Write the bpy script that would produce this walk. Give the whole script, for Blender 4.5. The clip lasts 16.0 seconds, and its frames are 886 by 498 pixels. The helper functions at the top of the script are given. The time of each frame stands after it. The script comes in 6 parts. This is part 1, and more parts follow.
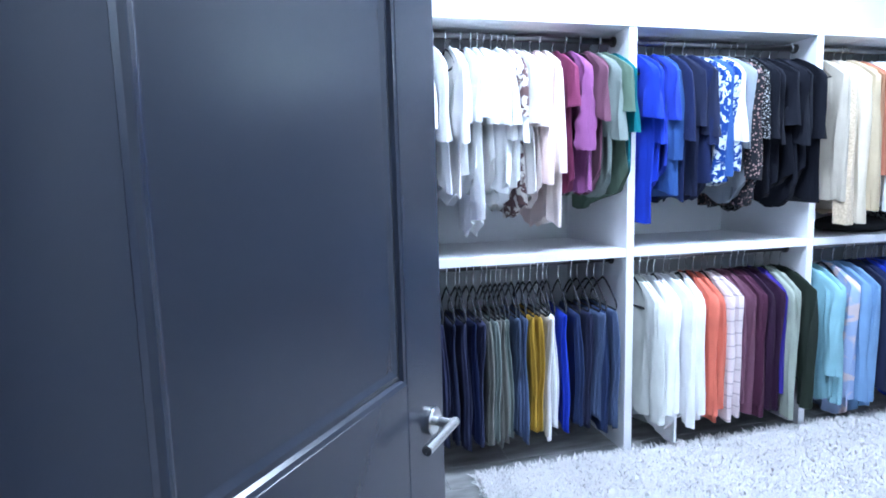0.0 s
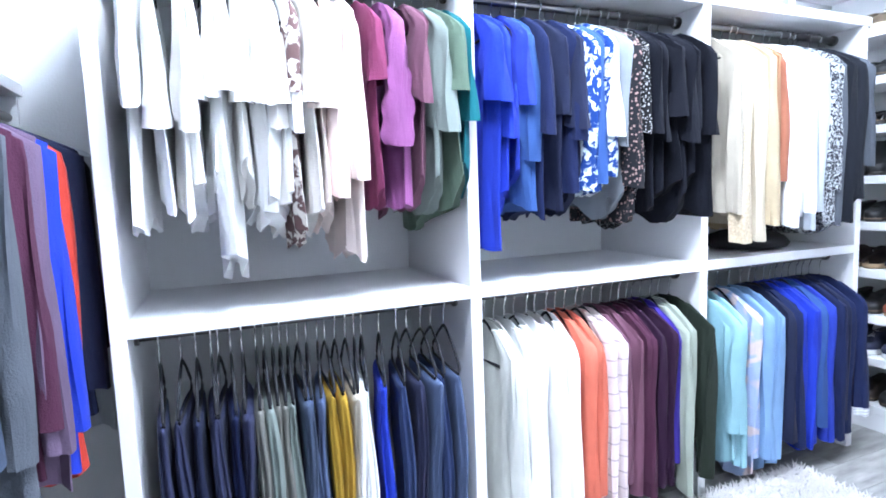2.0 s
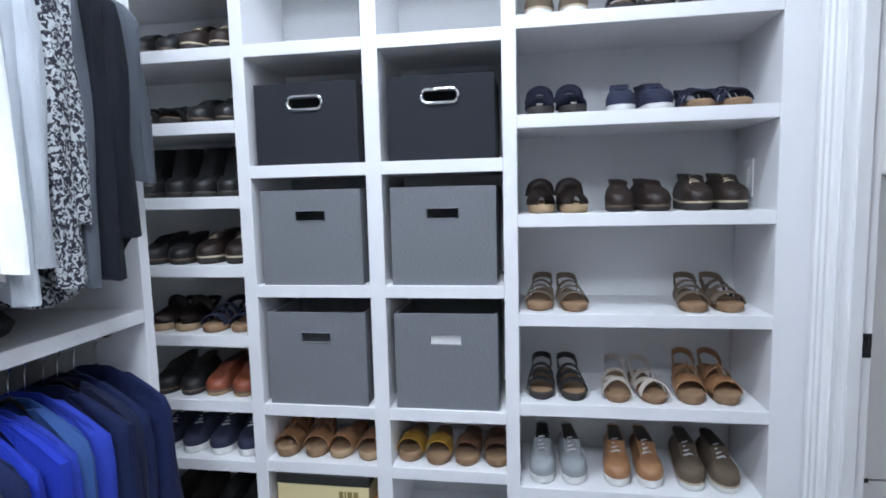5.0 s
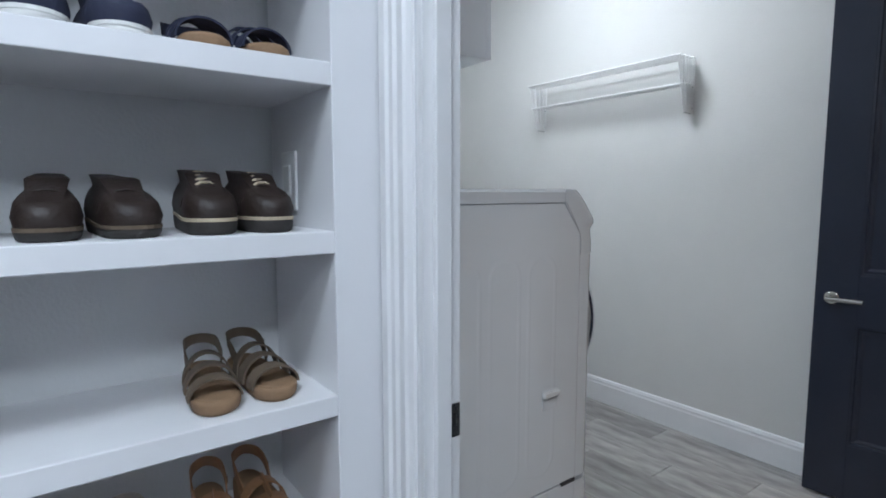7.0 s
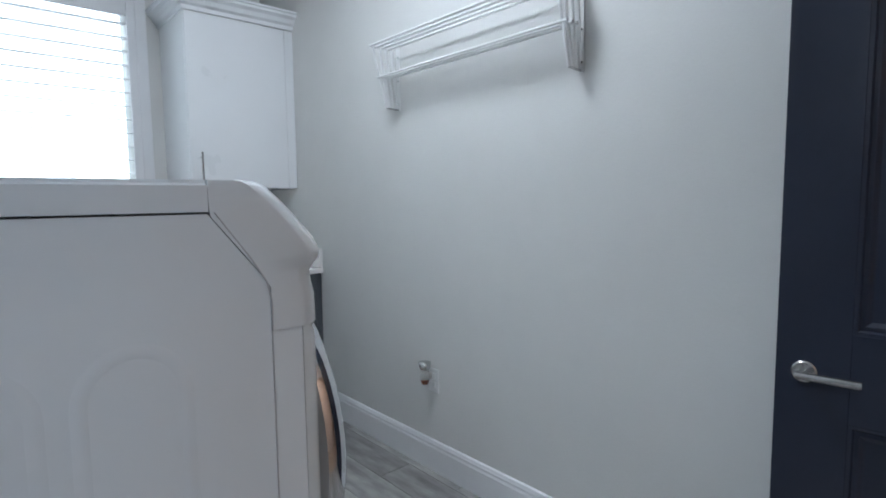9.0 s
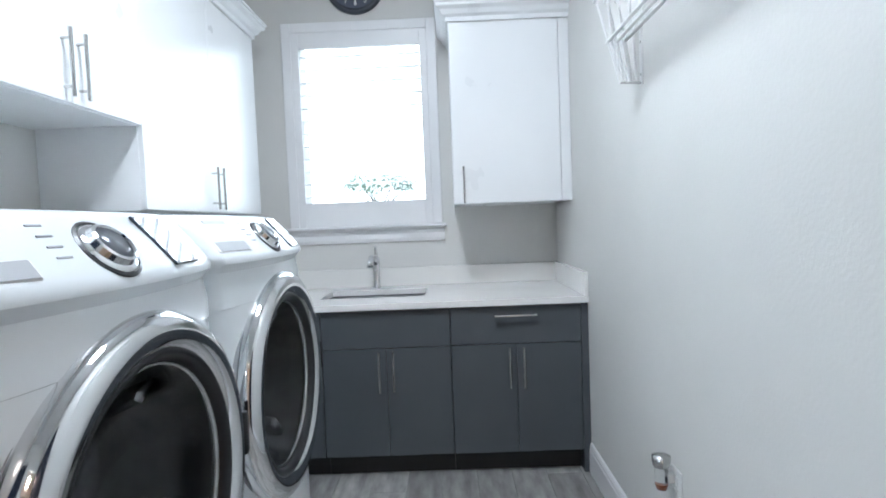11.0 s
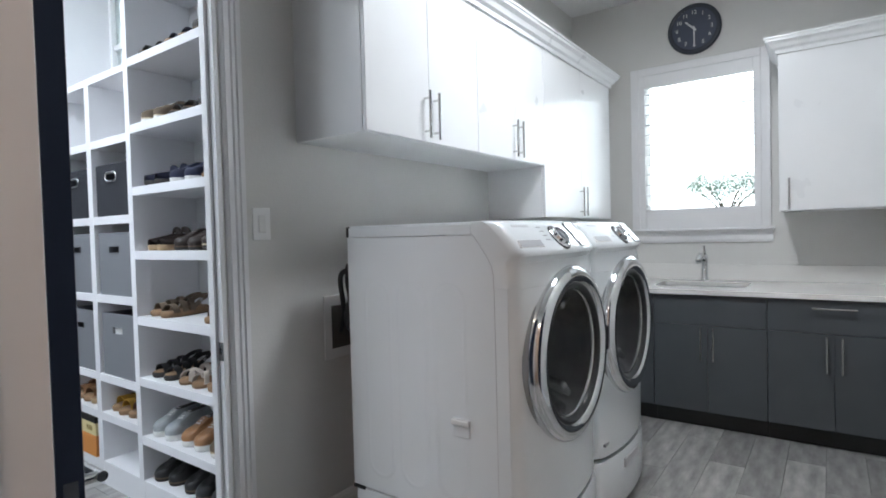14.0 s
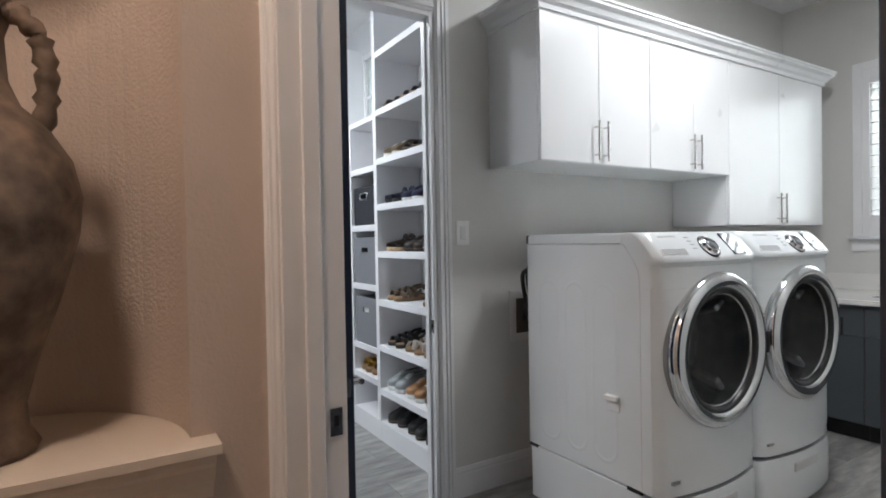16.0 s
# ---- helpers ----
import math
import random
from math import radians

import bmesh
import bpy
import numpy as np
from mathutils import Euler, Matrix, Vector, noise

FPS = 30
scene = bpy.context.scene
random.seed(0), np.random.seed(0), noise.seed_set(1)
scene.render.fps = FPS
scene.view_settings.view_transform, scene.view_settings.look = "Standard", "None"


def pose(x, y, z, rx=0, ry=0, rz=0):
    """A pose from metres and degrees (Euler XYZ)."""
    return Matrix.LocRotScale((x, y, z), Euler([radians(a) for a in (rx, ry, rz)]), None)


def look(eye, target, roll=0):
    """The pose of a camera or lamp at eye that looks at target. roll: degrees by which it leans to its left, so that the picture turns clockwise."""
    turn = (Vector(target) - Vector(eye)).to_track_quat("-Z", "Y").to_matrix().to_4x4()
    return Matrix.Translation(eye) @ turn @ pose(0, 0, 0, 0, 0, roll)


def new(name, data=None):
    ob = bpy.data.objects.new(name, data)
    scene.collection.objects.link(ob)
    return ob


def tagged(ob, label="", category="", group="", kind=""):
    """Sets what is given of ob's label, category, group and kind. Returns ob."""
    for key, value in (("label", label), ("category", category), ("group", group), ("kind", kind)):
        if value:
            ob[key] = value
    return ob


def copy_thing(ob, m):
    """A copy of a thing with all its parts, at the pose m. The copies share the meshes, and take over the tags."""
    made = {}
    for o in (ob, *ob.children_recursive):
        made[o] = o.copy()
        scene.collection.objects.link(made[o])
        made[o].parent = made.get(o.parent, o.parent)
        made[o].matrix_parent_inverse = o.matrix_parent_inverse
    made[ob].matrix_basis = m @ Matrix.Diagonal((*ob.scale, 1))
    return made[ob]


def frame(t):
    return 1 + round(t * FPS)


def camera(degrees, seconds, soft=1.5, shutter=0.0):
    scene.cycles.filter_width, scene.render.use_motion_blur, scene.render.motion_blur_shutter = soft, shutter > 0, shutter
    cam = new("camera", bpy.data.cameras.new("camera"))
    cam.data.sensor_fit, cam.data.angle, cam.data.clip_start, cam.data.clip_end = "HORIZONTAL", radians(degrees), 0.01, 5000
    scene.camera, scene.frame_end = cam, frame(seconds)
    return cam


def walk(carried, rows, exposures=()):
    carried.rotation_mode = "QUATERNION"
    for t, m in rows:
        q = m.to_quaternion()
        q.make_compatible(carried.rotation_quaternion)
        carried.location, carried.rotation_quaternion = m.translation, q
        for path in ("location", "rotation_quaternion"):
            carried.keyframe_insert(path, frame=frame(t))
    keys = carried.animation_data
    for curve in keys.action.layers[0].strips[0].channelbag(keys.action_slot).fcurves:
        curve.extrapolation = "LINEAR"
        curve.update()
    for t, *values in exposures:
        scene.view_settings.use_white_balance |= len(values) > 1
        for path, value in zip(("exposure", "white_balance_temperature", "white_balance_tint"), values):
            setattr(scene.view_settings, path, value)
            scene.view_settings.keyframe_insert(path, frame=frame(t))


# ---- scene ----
cam = camera(78.6, 16.0, soft=1.8)
PATH = [
    (0, (0.204, -3.654, 1.337), (-1.73, -3.202, 1.104), -1.5),
    (0.5, (0.077, -3.503, 1.344), (-1.832, -2.949, 1.123), -1.7),
    (1, (-0.092, -3.299, 1.317), (-1.971, -2.643, 1.12), -2.0),
    (1.5, (-0.291, -3.152, 1.325), (-2.141, -2.419, 1.126), -2.0),
    (2, (-0.462, -2.999, 1.33), (-2.297, -2.23, 1.127), -2.1),
    (2.5, (-0.634, -2.789, 1.313), (-2.434, -1.937, 1.126), -2.1),
    (3, (-0.726, -2.539, 1.323), (-2.441, -1.524, 1.153), -2.2),
    (3.5, (-0.81, -2.334, 1.349), (-2.301, -1.015, 1.159), -2.3),
    (4, (-0.898, -2.091, 1.351), (-2.001, -0.436, 1.142), -2.0),
    (4.2, (-0.951, -1.985, 1.345), (-1.897, -0.234, 1.145), -1.9),
    (6.3, (-0.954, -1.07, 1.331), (-0.188, 0.766, 1.123), -0.3),
    (6.5, (-0.896, -0.992, 1.333), (0.027, 0.77, 1.127), -0.3),
    (7, (-0.671, -0.807, 1.333), (0.518, 0.789, 1.128), -0.1),
    (7.5, (-0.419, -0.646, 1.33), (0.891, 0.852, 1.129), -0.2),
    (8, (-0.135, -0.502, 1.325), (1.254, 0.925, 1.135), -0.5),
    (8.2, (-0.017, -0.458, 1.313), (1.389, 0.953, 1.128), -0.5),
    (10.3, (1.287, -0.116, 1.317), (1.964, 1.761, 1.175), -1.9),
    (10.5, (1.363, -0.069, 1.307), (1.856, 1.865, 1.179), -2.1),
    (11, (1.48, -0.08, 1.304), (1.448, 1.917, 1.204), -2.3),
    (11.5, (1.593, -0.191, 1.289), (1.172, 1.763, 1.216), -2.1),
    (12, (1.677, -0.37, 1.296), (1.033, 1.522, 1.223), -1.9),
    (12.5, (1.73, -0.537, 1.275), (0.926, 1.293, 1.218), -1.8),
    (13, (1.685, -0.752, 1.282), (0.753, 1.017, 1.223), -1.7),
    (13.5, (1.715, -0.965, 1.3), (0.633, 0.716, 1.245), -1.6),
    (14, (1.769, -1.136, 1.305), (0.605, 0.49, 1.25), -1.5),
    (14.5, (1.839, -1.213, 1.308), (0.614, 0.367, 1.252), -1.5),
    (15, (1.95, -1.259, 1.314), (0.667, 0.274, 1.263), -1.7),
    (15.5, (2.073, -1.321, 1.314), (0.58, 0.009, 1.273), -1.5),
    (15.6, (2.101, -1.344, 1.323), (0.565, -0.064, 1.279), -1.6),
    (16, (2.289, -1.388, 1.327), (0.589, -0.335, 1.295), -1.0),
]
walk(cam, [(t, look(eye, target, roll)) for t, eye, target, roll in PATH],
     exposures=[(0.0, 0.52, 5150, 9), (0.5, 0.76, 5300, 9), (1.0, 1.00, 5450, 9), (2.2, 1.0, 5700, 11), (2.5, 0.62, 5750, 11), (3.0, 0.03, 5850, 12), (3.5, -0.36, 5900, 11), (4.0, -0.12, 5950, 11), (4.2, -0.12, 5950, 11), (6.3, -0.30, 5880, 8), (7.0, -0.50, 5850, 7), (7.5, -0.74, 5750, 6), (8.2, -0.64, 5620, 6),
                (10.3, -0.45, 5780, 6), (10.8, 0.0, 5780, 6), (11.6, 0.40, 5850, 7), (12.0, 0.58, 5920, 8), (12.5, 0.60, 5950, 8), (13.0, 0.35, 6050, 8), (13.5, 0.05, 6050, 8), (14.0, -0.22, 6150, 8), (14.6, -0.38, 6170, 8), (16.0, -0.37, 6450, 9)])

# ---- world, sun and lamps ----
world = bpy.data.worlds.new("sky")
scene.world = world
world.use_nodes = True
sky = world.node_tree.nodes.new("ShaderNodeTexSky")
sky.sky_type, sky.sun_disc = "NISHITA", False
sky.sun_elevation, sky.sun_rotation = radians(55), radians(200)
world.node_tree.links.new(sky.outputs[0], world.node_tree.nodes["Background"].inputs[0])
world.node_tree.nodes["Background"].inputs[1].default_value = 0.12


def lamp(name, kind, m, power, colour, size=0.3, size_y=None):
    data = bpy.data.lights.new(name, kind)
    data.energy, data.color = power, colour
    if kind == "AREA":
        data.size = size
        if size_y:
            data.shape, data.size_y = "RECTANGLE", size_y
    ob = new(name, data)
    ob.matrix_world = m
    return ob


sun = lamp("sun", "SUN", look((0, 0, 20), (3, 14, 0)), 5.0, (1.0, 0.95, 0.88))
sun.data.angle = radians(0.5)
CEIL = 3.14
lamp("closet_ceiling_light", "AREA", pose(-1.25, -2.55, CEIL - 0.09), 70, (0.90, 0.95, 1.0), 0.62)
lamp("closet_ceiling_light", "AREA", pose(-1.25, -0.95, CEIL - 0.09), 48, (0.90, 0.95, 1.0), 0.62)
lamp("laundry_ceiling_light", "AREA", pose(1.22, 1.2, CEIL - 0.09), 44, (0.97, 0.98, 1.0), 0.40)
lamp("hall_ceiling_light", "AREA", pose(1.75, -1.9, CEIL - 0.09), 29, (1.0, 0.80, 0.66), 0.3)
# added weak fill in the unseen bedroom, lighting the open door
lamp("bedroom_fill_light", "AREA", pose(0.8, -3.5, CEIL - 0.09), 7, (0.8, 0.9, 1.0), 0.5)
# added lamp, hidden above the laundry window, sends extra daylight in steeply
lamp("laundry_daylight_fill", "AREA", look((0.945, 4.5, 3.9), (0.945, 3.3, 1.9)), 80, (0.90, 0.96, 1.0), 1.6, 0.9)


# ---- materials ----
def material(name, colour, rough=0.5, metal=0.0, spread=0.06, scale=6.0, bump=0.0, bump_scale=80.0, coat=0.0, sheen=0.0, stretch=(1, 1, 1), random=0.0):
    m = bpy.data.materials.new(name)
    m.use_nodes = True
    nt = m.node_tree
    n, l = nt.nodes, nt.links
    b = n["Principled BSDF"]
    b.inputs["Metallic"].default_value = metal
    b.inputs["Coat Weight"].default_value = coat
    b.inputs["Sheen Weight"].default_value = sheen
    tc = n.new("ShaderNodeTexCoord")
    mp = n.new("ShaderNodeMapping")
    mp.inputs["Scale"].default_value = stretch
    l.new(tc.outputs["Object"], mp.inputs[0])
    big, fine = n.new("ShaderNodeTexNoise"), n.new("ShaderNodeTexNoise")
    big.inputs["Scale"].default_value, big.inputs["Detail"].default_value = scale, 5
    fine.inputs["Scale"].default_value, fine.inputs["Detail"].default_value = bump_scale, 3
    l.new(mp.outputs[0], big.inputs[0])
    l.new(mp.outputs[0], fine.inputs[0])
    ramp = n.new("ShaderNodeMapRange")
    ramp.inputs["To Min"].default_value, ramp.inputs["To Max"].default_value = 1 - spread, 1 + spread
    ramp.inputs["From Min"].default_value, ramp.inputs["From Max"].default_value = 0.25, 0.75
    l.new(big.outputs[0], ramp.inputs[0])
    mul = n.new("ShaderNodeVectorMath")
    mul.operation = "SCALE"
    mul.inputs[0].default_value = colour
    l.new(ramp.outputs[0], mul.inputs["Scale"])
    out = mul.outputs[0]
    if random:
        oi, mr, m2 = n.new("ShaderNodeObjectInfo"), n.new("ShaderNodeMapRange"), n.new("ShaderNodeVectorMath")
        mr.inputs["To Min"].default_value, mr.inputs["To Max"].default_value = 1 - random, 1 + random
        m2.operation = "SCALE"
        l.new(oi.outputs["Random"], mr.inputs[0])
        l.new(out, m2.inputs[0])
        l.new(mr.outputs[0], m2.inputs["Scale"])
        out = m2.outputs[0]
    l.new(out, b.inputs["Base Color"])
    rr = n.new("ShaderNodeMapRange")
    rr.inputs["To Min"].default_value, rr.inputs["To Max"].default_value = rough * 0.85, min(1, rough * 1.15)
    l.new(big.outputs[0], rr.inputs[0])
    l.new(rr.outputs[0], b.inputs["Roughness"])
    if bump:
        bp = n.new("ShaderNodeBump")
        bp.inputs["Strength"].default_value, bp.inputs["Distance"].default_value = bump, 0.004
        l.new(fine.outputs[0], bp.inputs["Height"])
        l.new(bp.outputs[0], b.inputs["Normal"])
    return m


def glow(name, colour, strength):
    m = bpy.data.materials.new(name)
    m.use_nodes = True
    b = m.node_tree.nodes["Principled BSDF"]
    b.inputs["Base Color"].default_value = (*colour, 1)
    b.inputs["Emission Color"].default_value = (*colour, 1)
    b.inputs["Emission Strength"].default_value = strength
    return m


def glass(name, colour=(1, 1, 1), rough=0.0):
    m = bpy.data.materials.new(name)
    m.use_nodes = True
    b = m.node_tree.nodes["Principled BSDF"]
    b.inputs["Base Color"].default_value = (*colour, 1)
    b.inputs["Transmission Weight"].default_value = 1.0
    b.inputs["Roughness"].default_value = rough
    b.inputs["IOR"].default_value = 1.45
    return m


WALL = material("greige_wall_paint", (0.67, 0.665, 0.645), 0.75, spread=0.03, scale=3, bump=0.16, bump_scale=90)
CLOSET_WALL = material("closet_wall_paint", (0.72, 0.73, 0.74), 0.75, spread=0.03, scale=3, bump=0.3, bump_scale=130)
HALL_WALL = material("tan_hall_wall_paint", (0.60, 0.50, 0.43), 0.8, spread=0.05, scale=4, bump=0.7, bump_scale=110)
CEILING = material("ceiling_paint", (0.8, 0.8, 0.8), 0.85, spread=0.02, bump=0.3, bump_scale=100)
TRIM = material("white_trim_paint", (0.8, 0.8, 0.81), 0.35, spread=0.03, scale=5, bump=0.05)
MELAMINE = material("white_melamine", (0.80, 0.80, 0.82), 0.4, spread=0.025, scale=4, bump=0.05)
GLOSSY = material("white_gloss_cabinet", (0.83, 0.84, 0.85), 0.29, spread=0.02, scale=3, coat=0.08)
CHARCOAL = material("charcoal_cabinet", (0.072, 0.080, 0.090), 0.42, spread=0.06, scale=5, bump=0.05)
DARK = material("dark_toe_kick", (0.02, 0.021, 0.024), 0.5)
NAVY_DOOR = material("navy_black_door_paint", (0.025, 0.031, 0.050), 0.24, spread=0.08, scale=4, bump=0.03)
QUARTZ = material("white_quartz", (0.80, 0.79, 0.77), 0.14, spread=0.05, scale=2.2, coat=0.3)
STEEL = material("brushed_steel", (0.55, 0.55, 0.54), 0.25, 1.0, spread=0.05, bump=0.05, bump_scale=300, stretch=(1, 1, 12))
CHROME = material("chrome", (0.75, 0.76, 0.77), 0.08, 1.0, spread=0.02)
BRONZE = material("dark_nickel_rod", (0.20, 0.19, 0.19), 0.3, 1.0, spread=0.1)
ENAMEL = material("white_enamel", (0.75, 0.78, 0.80), 0.24, spread=0.02, scale=3, coat=0.4)
PLASTIC = material("white_plastic", (0.78, 0.78, 0.77), 0.35, spread=0.02)
GREYPL = material("grey_plastic", (0.25, 0.26, 0.27), 0.4)
BLACKPL = material("black_plastic", (0.012, 0.012, 0.014), 0.3)
RUBBER = material("black_rubber_hose", (0.015, 0.015, 0.017), 0.55)
GALV = material("galvanised_steel", (0.60, 0.63, 0.68), 0.45, 0.6, spread=0.15, scale=18)
DRUM = material("drum_steel", (0.34, 0.34, 0.35), 0.3, 1.0, spread=0.2, scale=12)
DOORGLASS = glass("smoked_glass", (0.62, 0.63, 0.66))
PANE = glass("window_glass", (0.97, 1.0, 1.0))
SCREEN = material("display_glass", (0.02, 0.03, 0.05), 0.05, coat=1.0)
CLOCKFACE = material("clock_face", (0.055, 0.065, 0.10), 0.5, spread=0.1, scale=20)
LETTER = material("white_lettering", (0.75, 0.75, 0.75), 0.5)
GREYLETTER = material("grey_lettering", (0.3, 0.31, 0.33), 0.5)
BINDARK = material("charcoal_fabric", (0.014, 0.016, 0.023), 0.9, spread=0.25, scale=60, bump=0.5, bump_scale=400, sheen=0.04)
BINGREY = material("grey_linen_fabric", (0.195, 0.202, 0.222), 0.9, spread=0.35, scale=150, bump=0.6, bump_scale=400, sheen=0.04, stretch=(1, 1, 4))
VELVET = material("black_velvet", (0.008, 0.008, 0.012), 0.8)
RUG = material("shaggy_white_wool", (0.68, 0.65, 0.64), 0.95, spread=0.10, scale=5, bump=0.8, bump_scale=150, sheen=0.4)
URN = material("weathered_terracotta_glaze", (0.165, 0.115, 0.082), 0.7, spread=0.7, scale=16, bump=0.6, bump_scale=50)
SILL = material("cream_sill_paint", (0.72, 0.62, 0.52), 0.35, spread=0.04, bump=0.05)
FLOORPLANK = material("grey_wood_look_plank", (0.30, 0.295, 0.285), 0.38, spread=0.5, scale=6, bump=0.2, bump_scale=60, stretch=(3.2, 0.8, 1), random=0.25)
GROUT = material("floor_grout", (0.2, 0.2, 0.195), 0.8)
# ground colour made pale to reflect light up on the shutter slats
BOUNCE_GROUND = material("pale_bounce_ground", (0.42, 0.41, 0.38), 0.85, spread=0.2, scale=2, bump=0.4, bump_scale=30)
LEAF = material("tree_leaf", (0.19, 0.27, 0.21), 0.6, spread=0.3, random=0.2)
BARK = material("bark", (0.12, 0.09, 0.06), 0.9, spread=0.3, bump=0.8, bump_scale=30)
STUCCO = material("pale_stucco", (0.7, 0.68, 0.63), 0.9, spread=0.06, bump=0.3)
ROOFTILE = material("roof_tile", (0.25, 0.2, 0.17), 0.8, spread=0.3)
HALLFLOOR = material("hall_floor", (0.35, 0.28, 0.22), 0.35, spread=0.25, scale=4, stretch=(1, 6, 1))


# ---- mesh helpers ----
def part(name, bm, mat, parent=None, label="", smooth=False):
    me = bpy.data.meshes.new(name)
    bm.normal_update()
    bm.to_mesh(me)
    bm.free()
    me.materials.append(mat)
    if smooth:
        me.shade_smooth()
    ob = new(name, me)
    if parent is not None:
        ob.parent = parent
    if label:
        ob["label"] = label
    return ob


def empty(name, x=0, y=0, z=0, rz=0):
    ob = new(name)
    ob.matrix_world = pose(x, y, z, 0, 0, rz)
    ob.empty_display_size = 0.1
    return ob


def box(bm, x0, y0, z0, x1, y1, z1, bevel=0.0, seg=1):
    got = bmesh.ops.create_cube(bm, size=1, matrix=Matrix.Translation(((x0 + x1) / 2, (y0 + y1) / 2, (z0 + z1) / 2))
                                @ Matrix.Diagonal((abs(x1 - x0), abs(y1 - y0), abs(z1 - z0), 1)))
    if bevel:
        edges = list({e for v in got["verts"] for e in v.link_edges})
        bmesh.ops.bevel(bm, geom=edges, offset=bevel, segments=seg, affect="EDGES", profile=0.5)
    return bm


def B(x0, y0, z0, x1, y1, z1, bevel=0.0, seg=1):
    return box(bmesh.new(), x0, y0, z0, x1, y1, z1, bevel, seg)


def tube(bm, pts, r, seg=8, closed=False, flat=1.0):
    """A tube along points; r a number or one for each point."""
    pts = [Vector(p) for p in pts]
    rings = []
    up = Vector((0.0123, 0.0311, 1)).normalized()
    for i, p in enumerate(pts):
        a = pts[i - 1] if (i or closed) else p
        b = pts[(i + 1) % len(pts)] if (i < len(pts) - 1 or closed) else p
        d = (b - a).normalized()
        ref = up if abs(d.dot(up)) < 0.95 else Vector((1, 0.02, 0.01))
        s = d.cross(ref).normalized()
        w = s.cross(d).normalized()
        rad = r[i] if isinstance(r, (list, tuple)) else r
        rings.append([bm.verts.new(p + s * rad * math.cos(2 * math.pi * k / seg) + w * rad * flat * math.sin(2 * math.pi * k / seg)) for k in range(seg)])
    m = len(rings)
    for i in range(m if closed else m - 1):
        for k in range(seg):
            bm.faces.new((rings[i][k], rings[i][(k + 1) % seg], rings[(i + 1) % m][(k + 1) % seg], rings[(i + 1) % m][k]))
    if not closed:
        bm.faces.new(rings[0][::-1])
        bm.faces.new(rings[-1])
    return bm


def lathe(bm, profile, m=Matrix(), seg=48, caps=False):
    """Turn a profile of (radius, height) about z and lay it by m."""
    rings = []
    for r, h in profile:
        rings.append([bm.verts.new(m @ Vector((r * math.cos(2 * math.pi * k / seg), r * math.sin(2 * math.pi * k / seg), h))) for k in range(seg)])
    for a, b in zip(rings, rings[1:]):
        for k in range(seg):
            bm.faces.new((a[k], a[(k + 1) % seg], b[(k + 1) % seg], b[k]))
    if caps:
        bm.faces.new(rings[0][::-1])
        bm.faces.new(rings[-1])
    return bm


def loft(bm, rings, caps=True):
    vs = [[bm.verts.new(p) for p in ring] for ring in rings]
    for a, b in zip(vs, vs[1:]):
        k = len(a)
        for i in range(k):
            bm.faces.new((a[i], a[(i + 1) % k], b[(i + 1) % k], b[i]))
    if caps:
        bm.faces.new(vs[0][::-1])
        bm.faces.new(vs[-1])
    return bm


def extrude_profile(bm, profile, p, q, out, up=(0, 0, 1)):
    """A moulding: profile points (out, up) swept straight from p to q."""
    p, q, out, up = Vector(p), Vector(q), Vector(out), Vector(up)
    return loft(bm, [[c + out * a + up * b for a, b in profile] for c in (p, q)])


def structure(name, bm, mat, label="", category=""):
    return tagged(part(name, bm, mat), label, category, "", "structure")


def text_mesh(body, size, m, mat, parent, name="lettering", depth=0.0008):
    cu = bpy.data.curves.new(name, "FONT")
    cu.body, cu.size, cu.extrude = body, size, depth
    cu.align_x, cu.align_y = "CENTER", "CENTER"
    tmp = new("tmp", cu)
    me = bpy.data.meshes.new_from_object(tmp.evaluated_get(bpy.context.evaluated_depsgraph_get()))
    bpy.data.objects.remove(tmp)
    me.materials.clear()
    me.materials.append(mat)
    ob = new(name, me)
    ob.parent = parent
    ob.matrix_local = m
    return ob


# ---- the shell ----
EAST, NORTH, SOUTH, WEST = 2.155, 3.38, -0.9, -0.035
DOOR_H = 2.46
T = 0.12


def wall_y(name, x0, x1, y0, y1, holes, mat, label, z1=CEIL):
    """A wall that runs along y, with holes (y0, y1, z0, z1)."""
    bm = bmesh.new()
    cuts = sorted(holes)
    at = y0
    for a, b, lo, hi in cuts:
        box(bm, x0, at, 0, x1, a, z1)
        if lo > 0:
            box(bm, x0, a, 0, x1, b, lo)
        box(bm, x0, a, hi, x1, b, z1)
        at = b
    box(bm, x0, at, 0, x1, y1, z1)
    return structure(name, bm, mat, label, "wall")


def wall_x(name, y0, y1, x0, x1, holes, mat, label, z1=CEIL):
    bm = bmesh.new()
    at = x0
    for a, b, lo, hi in sorted(holes):
        box(bm, at, y0, 0, a, y1, z1)
        if lo > 0:
            box(bm, a, y0, 0, b, y1, lo)
        box(bm, a, y0, hi, b, y1, z1)
        at = b
    box(bm, at, y0, 0, x1, y1, z1)
    return structure(name, bm, mat, label, "wall")


CW, CS, CN = -2.70, -3.95, 0.46      # closet west, south and north faces
DOOR_A, DOOR_B, DOOR_C = (-3.93, -3.0), (-0.80, 0.010), (1.03, 2.175)
